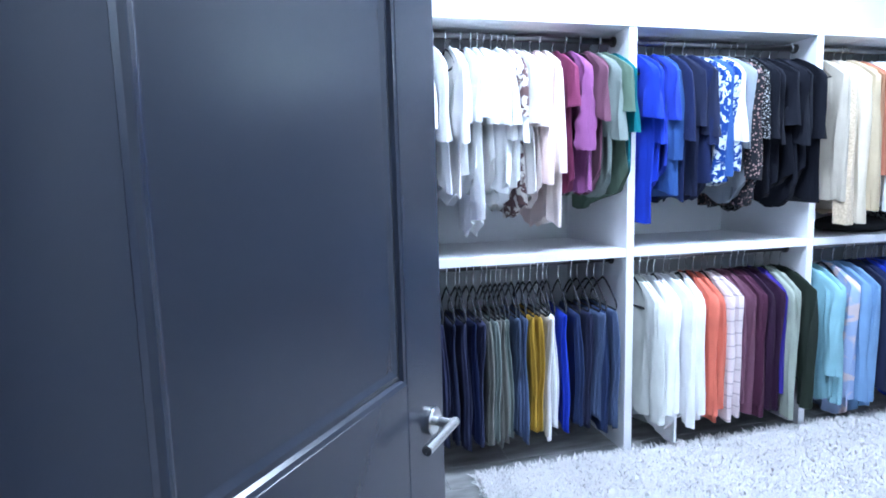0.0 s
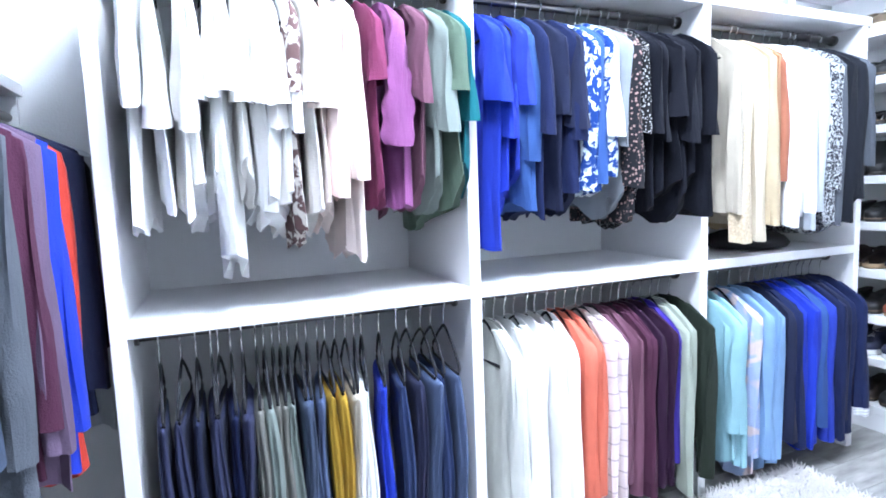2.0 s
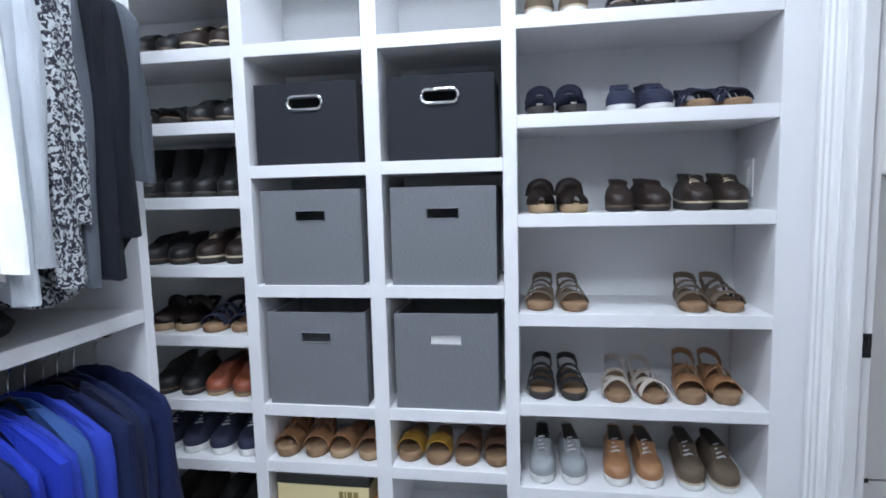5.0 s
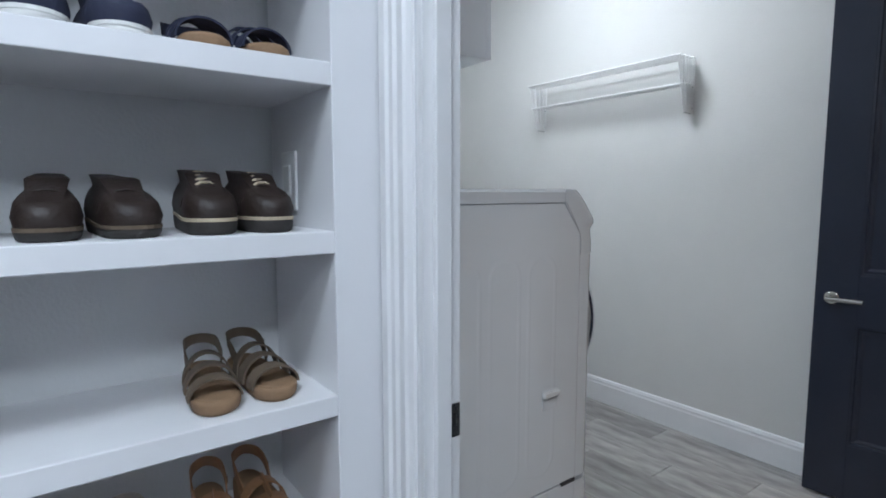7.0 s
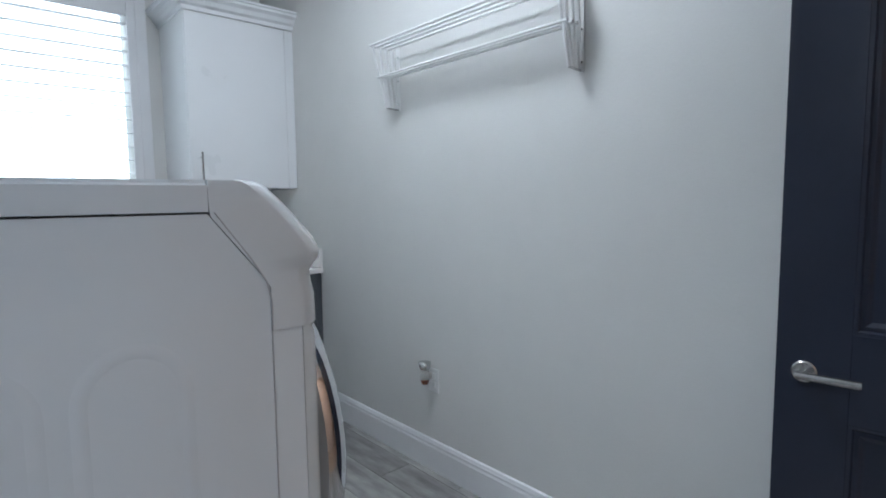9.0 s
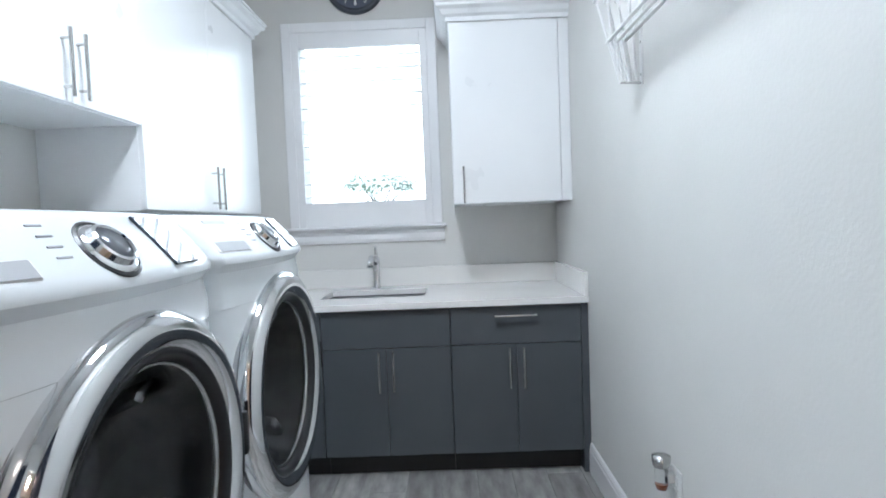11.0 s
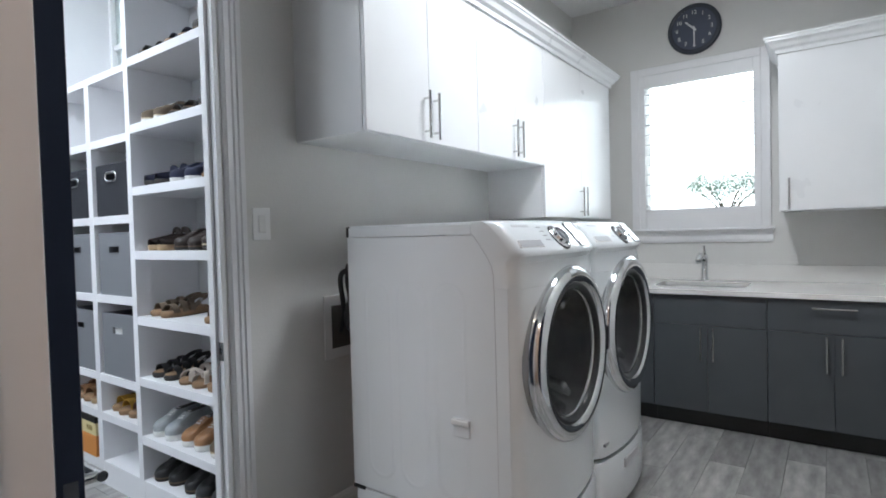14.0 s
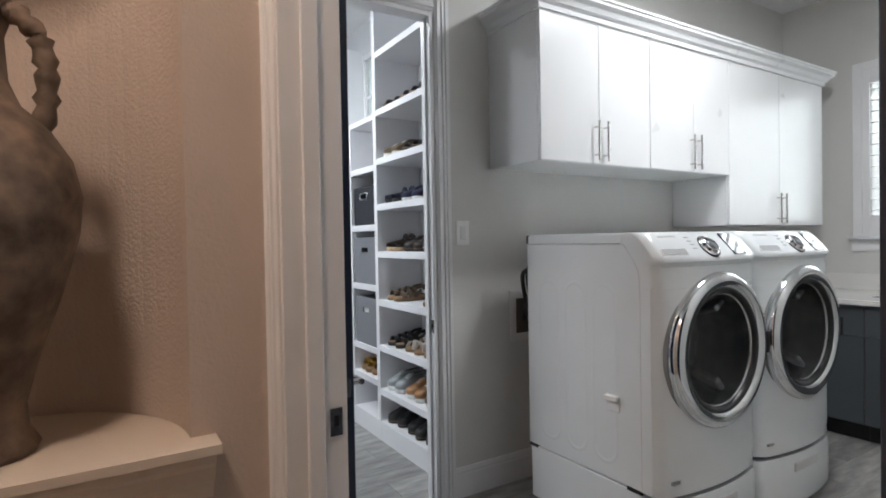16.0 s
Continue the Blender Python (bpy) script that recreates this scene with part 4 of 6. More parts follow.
# ---- closet units ----
FX = -2.08                                                     # front of the hanging unit
PANELS = [(-3.275, -3.235), (-2.226, -2.185), (-1.18, -1.139), (-0.178, -0.138)]
hu = tagged(empty("hanging_unit"), "white built-in double-hang closet unit", "closet unit")
for a, b in PANELS:
    part("upright", B(CW + 0.001, a, 0.0, FX, b, 2.03, 0.0015), MELAMINE, hu)
part("top_shelf", B(CW + 0.001, PANELS[0][0] - 0.02, 2.031, FX + 0.004, PANELS[3][1] + 0.02, 2.072, 0.002), MELAMINE, hu)
for (a, b), (c2, d2) in zip(PANELS, PANELS[1:]):
    part("middle_shelf", B(CW + 0.001, b, 0.975, FX - 0.001, c2, 1.015, 0.0015), MELAMINE, hu)
    for z in (1.995, 0.952):
        r = part("hanging_rod", tube(bmesh.new(), [(-2.21, b + 0.002, z), (-2.21, c2 - 0.002, z)], 0.0145, 14), BRONZE, hu, "dark nickel hanging rod", True)
        for y in (b + 0.006, c2 - 0.006):
            part("rod_socket", lathe(bmesh.new(), [(0.0, -0.005), (0.024, -0.005), (0.024, 0.005), (0.0, 0.005)], Matrix.Translation((-2.21, y, z)) @ pose(0, 0, 0, 90, 0, 0), 18), BRONZE, r)
    part("kick_board", B(CW + 0.001, b, 0.0, CW + 0.016, c2, 0.12, 0.001), MELAMINE, hu)

su = tagged(empty("coat_unit"), "white shelf with a hanging rod above the coats", "closet unit")
part("shelf", B(CW + 0.001, CS + 0.001, 1.70, -0.95, -3.556, 1.74, 0.002), MELAMINE, su)
part("shelf", B(CW + 0.001, CS + 0.001, 2.15, -0.95, -3.556, 2.19, 0.002), MELAMINE, su)
part("upright", B(-0.98, CS + 0.001, 0.0, -0.95, -3.556, 1.699, 0.002), MELAMINE, su)
part("upright", B(-0.98, CS + 0.001, 1.741, -0.95, -3.556, 2.149, 0.002), MELAMINE, su)
part("cleat", B(CW + 0.001, CS + 0.02, 1.60, CW + 0.02, -3.57, 1.699, 0.001), MELAMINE, su)
part("hanging_rod", tube(bmesh.new(), [(CW + 0.02, -3.60, 1.63), (-0.982, -3.60, 1.63)], 0.0145, 14), BRONZE, su, "dark nickel hanging rod", True)

FY, BY = 0.132, CN - 0.002                                     # front and back of the shoe unit
nu = tagged(empty("shoe_and_bin_unit"), "white built-in shelving for shoes and storage bins", "closet unit")
UP = [(-2.66, -2.62, 2.9), (-1.930, -1.884, 2.9), (-1.478, -1.425, 2.14), (-1.030, -0.985, 2.9), (-0.226, -0.122, 2.9)]
for a, b, z in UP:
    part("upright", B(a, FY, 0.0, b, BY, z, 0.0015), MELAMINE, nu)
TH = 0.042
SHOE_Z = [0.31, 0.60, 0.90, 1.22, 1.53, 1.83, 2.15, 2.53]
LEFT_Z = [0.345, 0.57, 0.81, 1.06, 1.30, 1.556, 1.80, 2.04, 2.35]
BIN_Z = [0.355, 0.565, 0.99, 1.40, 1.80]
for z in SHOE_Z + [0.09]:
    part("shelf", B(-0.985, FY + 0.001, z, -0.226, BY, z + TH, 0.0015), MELAMINE, nu)
for z in LEFT_Z + [0.09]:
    part("shelf", B(-2.62, FY + 0.001, z, -1.93, BY, z + TH, 0.0015), MELAMINE, nu)
for z in BIN_Z + [0.09]:
    part("shelf", B(-1.884, FY + 0.001, z, -1.478, BY, z + TH, 0.0015), MELAMINE, nu)
    part("shelf", B(-1.425, FY + 0.001, z, -1.03, BY, z + TH, 0.0015), MELAMINE, nu)
part("shelf", B(-1.884, FY + 0.001, 2.141, -1.03, BY, 2.177, 0.0015), MELAMINE, nu)
part("plinth", B(-2.62, FY + 0.004, 0.0, -0.226, FY + 0.02, 0.089), MELAMINE, nu)




# ---- storage bins ----
def bin_box(name, x0, x1, z0, h, mat, label, plate):
    w, d = x1 - x0 - 0.016, 0.29
    b = tagged(empty(name, (x0 + x1) / 2, FY + 0.012, z0), label, "storage bin", "fabric storage bins")
    t = 0.012
    hw = w / 2
    part("side", B(-hw, 0.012, 0, -hw + t, d, h, 0.004, 2), mat, b)
    part("side", B(hw - t, 0.012, 0, hw, d, h, 0.004, 2), mat, b)
    part("back", B(-hw + t, d - t, 0, hw - t, d, h, 0.004, 2), mat, b)
    part("bottom", B(-hw + t, 0.012, 0, hw - t, d - t, 0.01), mat, b)
    # front with a slot
    s0, s1 = -0.052, 0.052
    q0, q1 = (h - 0.084, h - 0.049) if mat is BINDARK else (h - 0.105, h - 0.07)
    bm = bmesh.new()
    box(bm, -hw, 0, 0, hw, 0.012, q0)
    box(bm, -hw, 0, q1, hw, 0.012, h)
    box(bm, -hw, 0, q0, s0, 0.012, q1)
    box(bm, s1, 0, q0, hw, 0.012, q1)
    f = part("front", bm, mat, b)
    if plate and mat is BINGREY:
        # white sheet stands in for light that shines through the slot
        part("slot_light_sheet", B(s0 - 0.01, 0.0125, q0 - 0.008, s1 + 0.01, 0.0145, q1 + 0.004), PLASTIC, f, "white sheet added for the light showing through the grip slot")
    elif plate:
        bm = bmesh.new()
        pts = []
        for k in range(24):
            a = 2 * math.pi * k / 24
            pts.append((0.038 * (1 if math.cos(a) > 0 else -1) + 0.022 * math.cos(a), -0.002, (q0 + q1) / 2 + 0.022 * math.sin(a)))
        tube(bm, pts, 0.006, 8, closed=True)
        part("grip_ring", bm, CHROME, f, "chrome oval grip ring", True)
    else:
        bm = bmesh.new()
        tube(bm, [(s0, -0.001, q0), (s1, -0.001, q0), (s1, -0.001, q1), (s0, -0.001, q1)], 0.0025, 6, closed=True)
        part("stitching", bm, mat, f)
    return b


for x0, x1, plate_low in ((-1.868, -1.496, False), (-1.410, -1.046, True)):
    bin_box("storage_bin", x0, x1, 1.40 + TH, 0.268, BINDARK, "black fabric storage bin with a chrome grip ring", True)
    bin_box("storage_bin", x0, x1, 0.99 + TH, 0.325, BINGREY, "grey linen storage bin with a cut grip slot", False)
    bin_box("storage_bin", x0, x1, 0.565 + TH, 0.328, BINGREY, "grey linen storage bin with a cut grip slot", plate_low)
ORANGE = material("orange_card", (0.62, 0.25, 0.06), 0.6, spread=0.06)
CREAM = material("cream_card", (0.72, 0.62, 0.33), 0.6, spread=0.05)
BLACKCARD = material("black_card", (0.02, 0.018, 0.016), 0.5)
b = tagged(empty("shoe_box", -1.68, FY - 0.005, 0.09 + TH), "orange card shoe box on the bottom shelf", "box", "shoe boxes")
part("carton", B(-0.175, 0, 0, 0.175, 0.29, 0.115, 0.002), ORANGE, b)
b = tagged(empty("shoe_box", -1.68, FY - 0.002, 0.09 + TH + 0.115), "cream card shoe box with a black lid", "box", "shoe boxes")
part("carton", B(-0.17, 0, 0, 0.17, 0.28, 0.07, 0.002), CREAM, b)
part("lid", B(-0.173, -0.003, 0.0705, 0.173, 0.283, 0.108, 0.002), BLACKCARD, b, "black card lid")
INK = material("brown_ink", (0.25, 0.18, 0.05), 0.6)
for k, (u0, u1) in enumerate(((0.06, 0.075), (0.08, 0.086), (0.091, 0.108), (0.113, 0.13))):
    part("print_bar", B(u0, -0.0008, 0.024, u1, 0.0, 0.05), INK, b)

ht = tagged(part("soft_hat", lathe(bmesh.new(), [(0.0, 0.0), (0.13, 0.0), (0.18, 0.014), (0.19, 0.032), (0.165, 0.062), (0.11, 0.084), (0.05, 0.092), (0.0, 0.09)], seg=40), material("black_felt", (0.012, 0.012, 0.014), 0.9), smooth=True), "soft flat black felt hat on the middle shelf", "hat")
ht.matrix_world = Matrix.Translation((-2.32, -0.62, 1.0155))
bx = tagged(empty("garment_box", -1.7, -3.74, 1.74), "flat grey fabric box on the coat shelf", "box")
part("carton", B(-0.35, -0.17, 0, 0.35, 0.16, 0.075, 0.006, 2), BINGREY, bx)
part("lid", B(-0.354, -0.174, 0.076, 0.354, 0.164, 0.10, 0.004, 2), BINGREY, bx)


# ---- fabrics ----
def fabric(name, colour, second=None, pattern="", scale=30.0, rough=0.85, fuzz=0.02, grain=260, relief=0.5, mottle=(0.10, 9)):
    m = material(name, colour, rough, spread=mottle[0], scale=mottle[1], bump=relief, bump_scale=grain, sheen=fuzz, random=0.07)
    nt = m.node_tree
    n, l = nt.nodes, nt.links
    b = n["Principled BSDF"]
    b.inputs["Specular IOR Level"].default_value = 0.12
    # soft creases that run down the cloth
    tw, mw, nw, bw = n.new("ShaderNodeTexCoord"), n.new("ShaderNodeMapping"), n.new("ShaderNodeTexNoise"), n.new("ShaderNodeBump")
    mw.inputs["Scale"].default_value = (1, 1, 0.28)
    nw.inputs["Scale"].default_value, nw.inputs["Detail"].default_value, nw.inputs["Distortion"].default_value = 26, 4, 0.6
    bw.inputs["Strength"].default_value, bw.inputs["Distance"].default_value = 0.55, 0.012
    l.new(tw.outputs["Object"], mw.inputs[0])
    l.new(mw.outputs[0], nw.inputs["Vector"])
    l.new(nw.outputs["Fac"], bw.inputs["Height"])
    l.new(b.inputs["Normal"].links[0].from_socket, bw.inputs["Normal"])
    l.new(bw.outputs[0], b.inputs["Normal"])
    if not second:
        return m
    base = b.inputs["Base Color"].links[0].from_socket
    tc = n.new("ShaderNodeTexCoord")
    mix = n.new("ShaderNodeMix")
    mix.data_type = "RGBA"
    ramp = n.new("ShaderNodeValToRGB")
    ramp.color_ramp.interpolation = "LINEAR"
    if pattern == "spots":
        t = n.new("ShaderNodeTexVoronoi")
        t.inputs["Scale"].default_value = scale
        out = t.outputs["Distance"]
        a, c = 0.30, 0.36
    elif pattern == "check":
        t = n.new("ShaderNodeTexWave")
        t.bands_direction = "Z"
        t.inputs["Scale"].default_value, t.inputs["Distortion"].default_value = scale, 0.3
        out = t.outputs["Fac"]
        a, c = 0.965, 0.985
    elif pattern == "cells":
        t = n.new("ShaderNodeTexVoronoi")
        t.feature = "DISTANCE_TO_EDGE"
        t.inputs["Scale"].default_value = scale
        out = t.outputs["Distance"]
        a, c = 0.05, 0.16
    else:
        t = n.new("ShaderNodeTexNoise")
        t.inputs["Scale"].default_value, t.inputs["Detail"].default_value, t.inputs["Distortion"].default_value = scale, 3, 0.8
        out = t.outputs["Fac"]
        a, c = 0.49, 0.54
    l.new(tc.outputs["Object"], t.inputs["Vector"])
    ramp.color_ramp.elements[0].position, ramp.color_ramp.elements[1].position = a, c
    l.new(out, ramp.inputs[0])
    l.new(ramp.outputs[0], mix.inputs["Factor"])
    if pattern == "check":
        mix.inputs["B"].default_value = (*second, 1)
        l.new(base, mix.inputs["A"])
    else:
        mix.inputs["A"].default_value = (*second, 1)
        l.new(base, mix.inputs["B"])
    l.new(mix.outputs["Result"], b.inputs["Base Color"])
    return m


F = {
    "white": fabric("white_cotton", (0.82, 0.82, 0.82)), "ivory": fabric("ivory_cotton", (0.82, 0.80, 0.77)), "sheer": fabric("cream_voile", (0.66, 0.67, 0.62)),
    "floral": fabric("cream_floral_print", (0.62, 0.58, 0.53), (0.12, 0.07, 0.07), "noise", 22), "blush": fabric("blush_knit", (0.72, 0.56, 0.52)), "peach": fabric("pale_peach_knit", (0.76, 0.65, 0.60)),
    "magenta": fabric("orchid_satin", (0.22, 0.075, 0.20), rough=0.45), "wine": fabric("wine_knit", (0.17, 0.035, 0.09)), "mauve": fabric("mauve_cotton", (0.14, 0.062, 0.095)),
    "greygreen": fabric("grey_green_cotton", (0.20, 0.235, 0.22)), "olive": fabric("sage_cotton", (0.095, 0.135, 0.10)), "teal": fabric("teal_jersey", (0.012, 0.10, 0.12)),
    "royal": fabric("royal_blue_jersey", (0.022, 0.042, 0.40)), "cobalt": fabric("cobalt_cotton", (0.03, 0.05, 0.36)), "denim": fabric("mid_blue_denim", (0.04, 0.085, 0.25)), "navy": fabric("navy_jersey", (0.013, 0.019, 0.064)),
    "ink": fabric("ink_blue_cotton", (0.016, 0.020, 0.048)), "tiedye": fabric("blue_white_tie_dye", (0.62, 0.70, 0.76), (0.015, 0.045, 0.20), "noise", 34),
    "grey": fabric("grey_marl", (0.22, 0.24, 0.27)), "lightgrey": fabric("pale_grey_marl", (0.45, 0.48, 0.52)), "dots": fabric("black_white_dot_print", (0.014, 0.014, 0.016), (0.5, 0.5, 0.5), "spots", 120),
    "darkfloral": fabric("dark_floral_print", (0.016, 0.016, 0.02), (0.30, 0.20, 0.18), "spots", 75), "black": fabric("black_crepe", (0.007, 0.0078, 0.013)),
    "fleece": fabric("beige_boucle_fleece", (0.50, 0.41, 0.29), rough=0.95, fuzz=0.15, grain=105, relief=1.0, mottle=(0.30, 110)), "cream": fabric("cream_knit", (0.50, 0.44, 0.34)), "tan": fabric("tan_cable_knit", (0.44, 0.36, 0.24), grain=60, relief=1.0),
    "orange": fabric("ochre_orange_knit", (0.34, 0.18, 0.10)), "rust": fabric("rust_cotton", (0.30, 0.115, 0.07)), "bw": fabric("black_white_print", (0.46, 0.48, 0.50), (0.03, 0.03, 0.04), "noise", 95),
    "charcoal": fabric("charcoal_wool", (0.012, 0.0135, 0.019)), "slate": fabric("slate_wool", (0.085, 0.095, 0.115)),
    "coral": fabric("coral_knit", (0.58, 0.15, 0.10)), "pinkcheck": fabric("pink_windowpane_check", (0.70, 0.60, 0.60), (0.46, 0.38, 0.40), "check", 5.0), "plum": fabric("plum_knit", (0.062, 0.02, 0.042)),
    "aubergine": fabric("aubergine_knit", (0.026, 0.010, 0.028)), "indigo": fabric("indigo_jersey", (0.04, 0.025, 0.22)), "sage": fabric("pale_sage_cotton", (0.30, 0.33, 0.28)), "bottle": fabric("dark_green_wool", (0.018, 0.024, 0.018)),
    "aqua": fabric("pale_aqua_denim", (0.27, 0.46, 0.52)), "pastel": fabric("pastel_tie_dye", (0.62, 0.52, 0.52), (0.34, 0.42, 0.62), "noise", 7), "sky": fabric("sky_blue_chambray", (0.20, 0.32, 0.52)),
    "mustard": fabric("mustard_twill", (0.40, 0.25, 0.03)), "khaki": fabric("khaki_grey_twill", (0.16, 0.16, 0.145)), "beige": fabric("beige_twill", (0.42, 0.38, 0.31)), "jeans": fabric("dark_jeans", (0.03, 0.046, 0.12)),
    "chino": fabric("faded_navy_twill", (0.030, 0.034, 0.075)), "washed": fabric("washed_denim", (0.085, 0.115, 0.21)),
        "striped": fabric("white_navy_stripe", (0.70, 0.71, 0.73), (0.02, 0.03, 0.10), "check", 22),
    "leopard": fabric("grey_leopard_plush", (0.12, 0.125, 0.14), (0.035, 0.036, 0.042), "spots", 62, fuzz=0.15), "lilac": fabric("dusty_lilac_fleece", (0.115, 0.08, 0.13)), "steel": fabric("steel_blue_wool", (0.055, 0.075, 0.125)), "red": fabric("red_nylon", (0.42, 0.045, 0.03), rough=0.5),
}
WORDS = {"white": "white cotton", "ivory": "off-white cotton", "sheer": "sheer cream", "floral": "cream floral print", "blush": "blush pink", "peach": "pale peach", "magenta": "orchid purple satin", "wine": "wine red", "mauve": "mauve",
         "greygreen": "grey-green", "olive": "sage green", "teal": "teal", "royal": "royal blue", "cobalt": "cobalt blue", "denim": "blue denim", "navy": "navy blue", "ink": "ink blue", "tiedye": "blue and white tie-dyed",
         "grey": "grey marl", "lightgrey": "pale grey", "dots": "black and white dotted", "darkfloral": "dark floral print", "black": "black", "fleece": "beige fleece", "cream": "cream knit", "tan": "tan cable-knit",
         "orange": "ochre orange", "rust": "rust red", "bw": "black and white print", "charcoal": "charcoal", "slate": "slate grey", "coral": "coral", "pinkcheck": "pink checked", "plum": "plum", "aubergine": "aubergine",
         "indigo": "indigo", "sage": "pale sage", "bottle": "dark green", "aqua": "pale aqua", "pastel": "pastel tie-dyed", "sky": "sky blue", "mustard": "mustard yellow", "khaki": "khaki grey", "beige": "beige",
         "jeans": "dark blue denim", "chino": "faded navy twill", "washed": "washed blue denim", "leopard": "grey leopard-spotted plush", "lilac": "dusty lilac fleece", "steel": "steel blue", "red": "red nylon"}


# ---- hangers ----
def make_hanger():
    h = tagged(empty("clothes_hanger"), "slim black velvet clothes hanger with a metal hook", "hanger", "clothes hangers on the rods")
    bm = bmesh.new()
    top = [(-0.196, 0, -0.150), (-0.185, 0, -0.132), (-0.10, 0, -0.093), (-0.03, 0, -0.068), (0, 0, -0.062), (0.03, 0, -0.068), (0.10, 0, -0.093), (0.185, 0, -0.132), (0.196, 0, -0.150), (0.18, 0, -0.162), (0, 0, -0.162), (-0.18, 0, -0.162)]
    tube(bm, top, 0.0045, 6, closed=True)
    part("frame", bm, VELVET, h)
    bm = bmesh.new()
    tube(bm, [(0.0, 0, -0.064), (0.0, 0, -0.03), (0.006, 0, -0.018)] + [(0.0185 * math.sin(a), 0, 0.0185 * math.cos(a)) for a in [radians(150 - 25 * k) for k in range(11)]], 0.003, 6)
    part("hook", bm, CHROME, h, "bright metal hook", True)
    return h


HANGER = None


def hang(m):
    """Puts a hanger on a rod; m has its origin on the rod's axis, x across the rod."""
    global HANGER
    if HANGER is None:
        HANGER = make_hanger()
        HANGER.matrix_world = m
        return HANGER
    return copy_thing(HANGER, m)


rnd = random.Random(7)


def garment(kind, cloth, m, length, sleeve, th, hw=0.205, droop=0.0, cuff=None):
    """A top or coat on a hanger, hanging from local z = -0.06 down; local x lies across the rod, y along it."""
    ph, ph2 = rnd.uniform(0, 6.28), rnd.uniform(0, 6.28)
    bm = bmesh.new()
    rings, NS = [], 40
    rows = [0.0, 0.02, 0.045, 0.075, 0.105, 0.16, 0.24, 0.34, 0.46, 0.58, 0.70, 0.82, 0.92, 0.985, 1.0]
    flare = rnd.uniform(0.0, 0.05)
    skew = rnd.uniform(-0.05, 0.05)
    for f in rows:
        d = f * length
        sh = min(1.0, (d / 0.088)) ** 0.85
        w = 0.05 + (hw - 0.05) * sh + flare * max(0, f - 0.3) - 0.022 * min(1, max(0, d - 0.09) / 0.15)
        t = max(0.0055, th * (0.22 + 0.78 * min(1, d / 0.24))) * (1.0 + 0.16 * f)
        ring = []
        for k in range(NS):
            a = 2 * math.pi * k / NS
            ca, sa = math.cos(a), math.sin(a)
            u = w * math.copysign(abs(ca) ** 0.8, ca)
            fold = 0.75 * min(1, d / 0.3) * (math.sin(u * 44 + ph + 2.6 * f) * 0.6 + math.sin(u * 97 + ph2 - 3 * f) * 0.5)
            v = t * (sa + 0.8 * fold) + 0.010 * math.sin(3.1 * f + ph2)
            hem = f * f * (0.030 * math.sin(u * 21 + ph) + skew * u * 3 - droop * max(0, u / w) ** 2)
            u2 = u + 0.006 * math.sin(9 * f + ph) * sh
            ring.append((u2, v, -0.060 - d - hem))
        rings.append(ring)
    loft(bm, rings)
    body = part(kind, bm, F[cloth], smooth=True)
    body.data.set_sharp_from_angle(angle=radians(55))
    body.matrix_world = m
    for side in (1, -1):
        if not sleeve:
            continue
        bm = bmesh.new()
        srings = []
        short = sleeve < 0.37
        n = 12 if short else 17
        swing = rnd.uniform(-0.012, 0.020)
        tw = rnd.uniform(-0.4, 0.4) * th
        full = rnd.uniform(0.050, 0.066) * (1.3 if short else 0.88)
        deep = min(0.054, max(0.020, th * rnd.uniform(1.7, 2.5))) if short else min(0.044, max(0.018, th * rnd.uniform(1.45, 1.9)))
        drift = rnd.uniform(-0.6, 0.6) * th
        slant = rnd.uniform(0.0, 0.05) if short else 0.010
        for i in range(n + 1):
            g = i / n
            d = 0.022 + (sleeve + 0.045) * g
            # the outer edge follows the shoulder, then falls straight
            outer = 0.05 + (hw + 0.012 - 0.05) * min(1, d / 0.105) ** 0.8 + swing * g + (0.018 * g if short else 0)
            ru = min(full, 0.016 + 0.36 * d) * (1.0 if short else 1 - 0.30 * g) * (1 + 0.04 * math.sin(17 * g + ph))
            rv = (0.0055 + (deep - 0.0055) * g ** 0.85 if short else min(deep, 0.007 + 0.13 * d)) * (1 + 0.09 * math.sin(9 * g + ph2))
            if cloth == "magenta":
                ru, rv = ru * (1 + 0.05 * math.sin(75 * g)), rv * (1 + 0.12 * math.sin(75 * g))
            cu = side * (outer - ru)
            srings.append([(cu + ru * math.cos(b) + 0.004 * math.sin(3 * b + ph + 7 * g), tw + drift * g + rv * (math.sin(b) + 0.17 * math.sin(4 * b + ph2 + 5 * g) + 0.10 * math.sin(7 * b + ph)),
                            -0.060 - d - slant * math.cos(b) * side * g ** 3) for b in [2 * math.pi * k / 20 for k in range(20)]])
        last = srings[-1]
        mid = Vector([sum(p[i] for p in last) / 20 for i in range(3)])
        for shrink, rise in ((0.93, 0.0), (0.88, 0.03), (0.70, 0.09)):
            srings.append([tuple(mid + (Vector(p) - mid) * shrink + Vector((0, 0, rise))) for p in last])
        loft(bm, srings)
        sl = part("sleeve", bm, F[cloth], body, smooth=True)
        sl.data.set_sharp_from_angle(angle=radians(50))
        if cuff and side == 1:
            bm = bmesh.new()
            c0, c1 = [srings[n - 1], srings[n]]
            loft(bm, [[tuple(mid2 + (Vector(p) - mid2) * 1.10) for p in ring] for ring in (c0, c1) for mid2 in [Vector([sum(q[i] for q in ring) / 20 for i in range(3)])]], caps=False)
            part("cuff", bm, F[cuff], sl, "turned-back striped cuff", True)
    return body


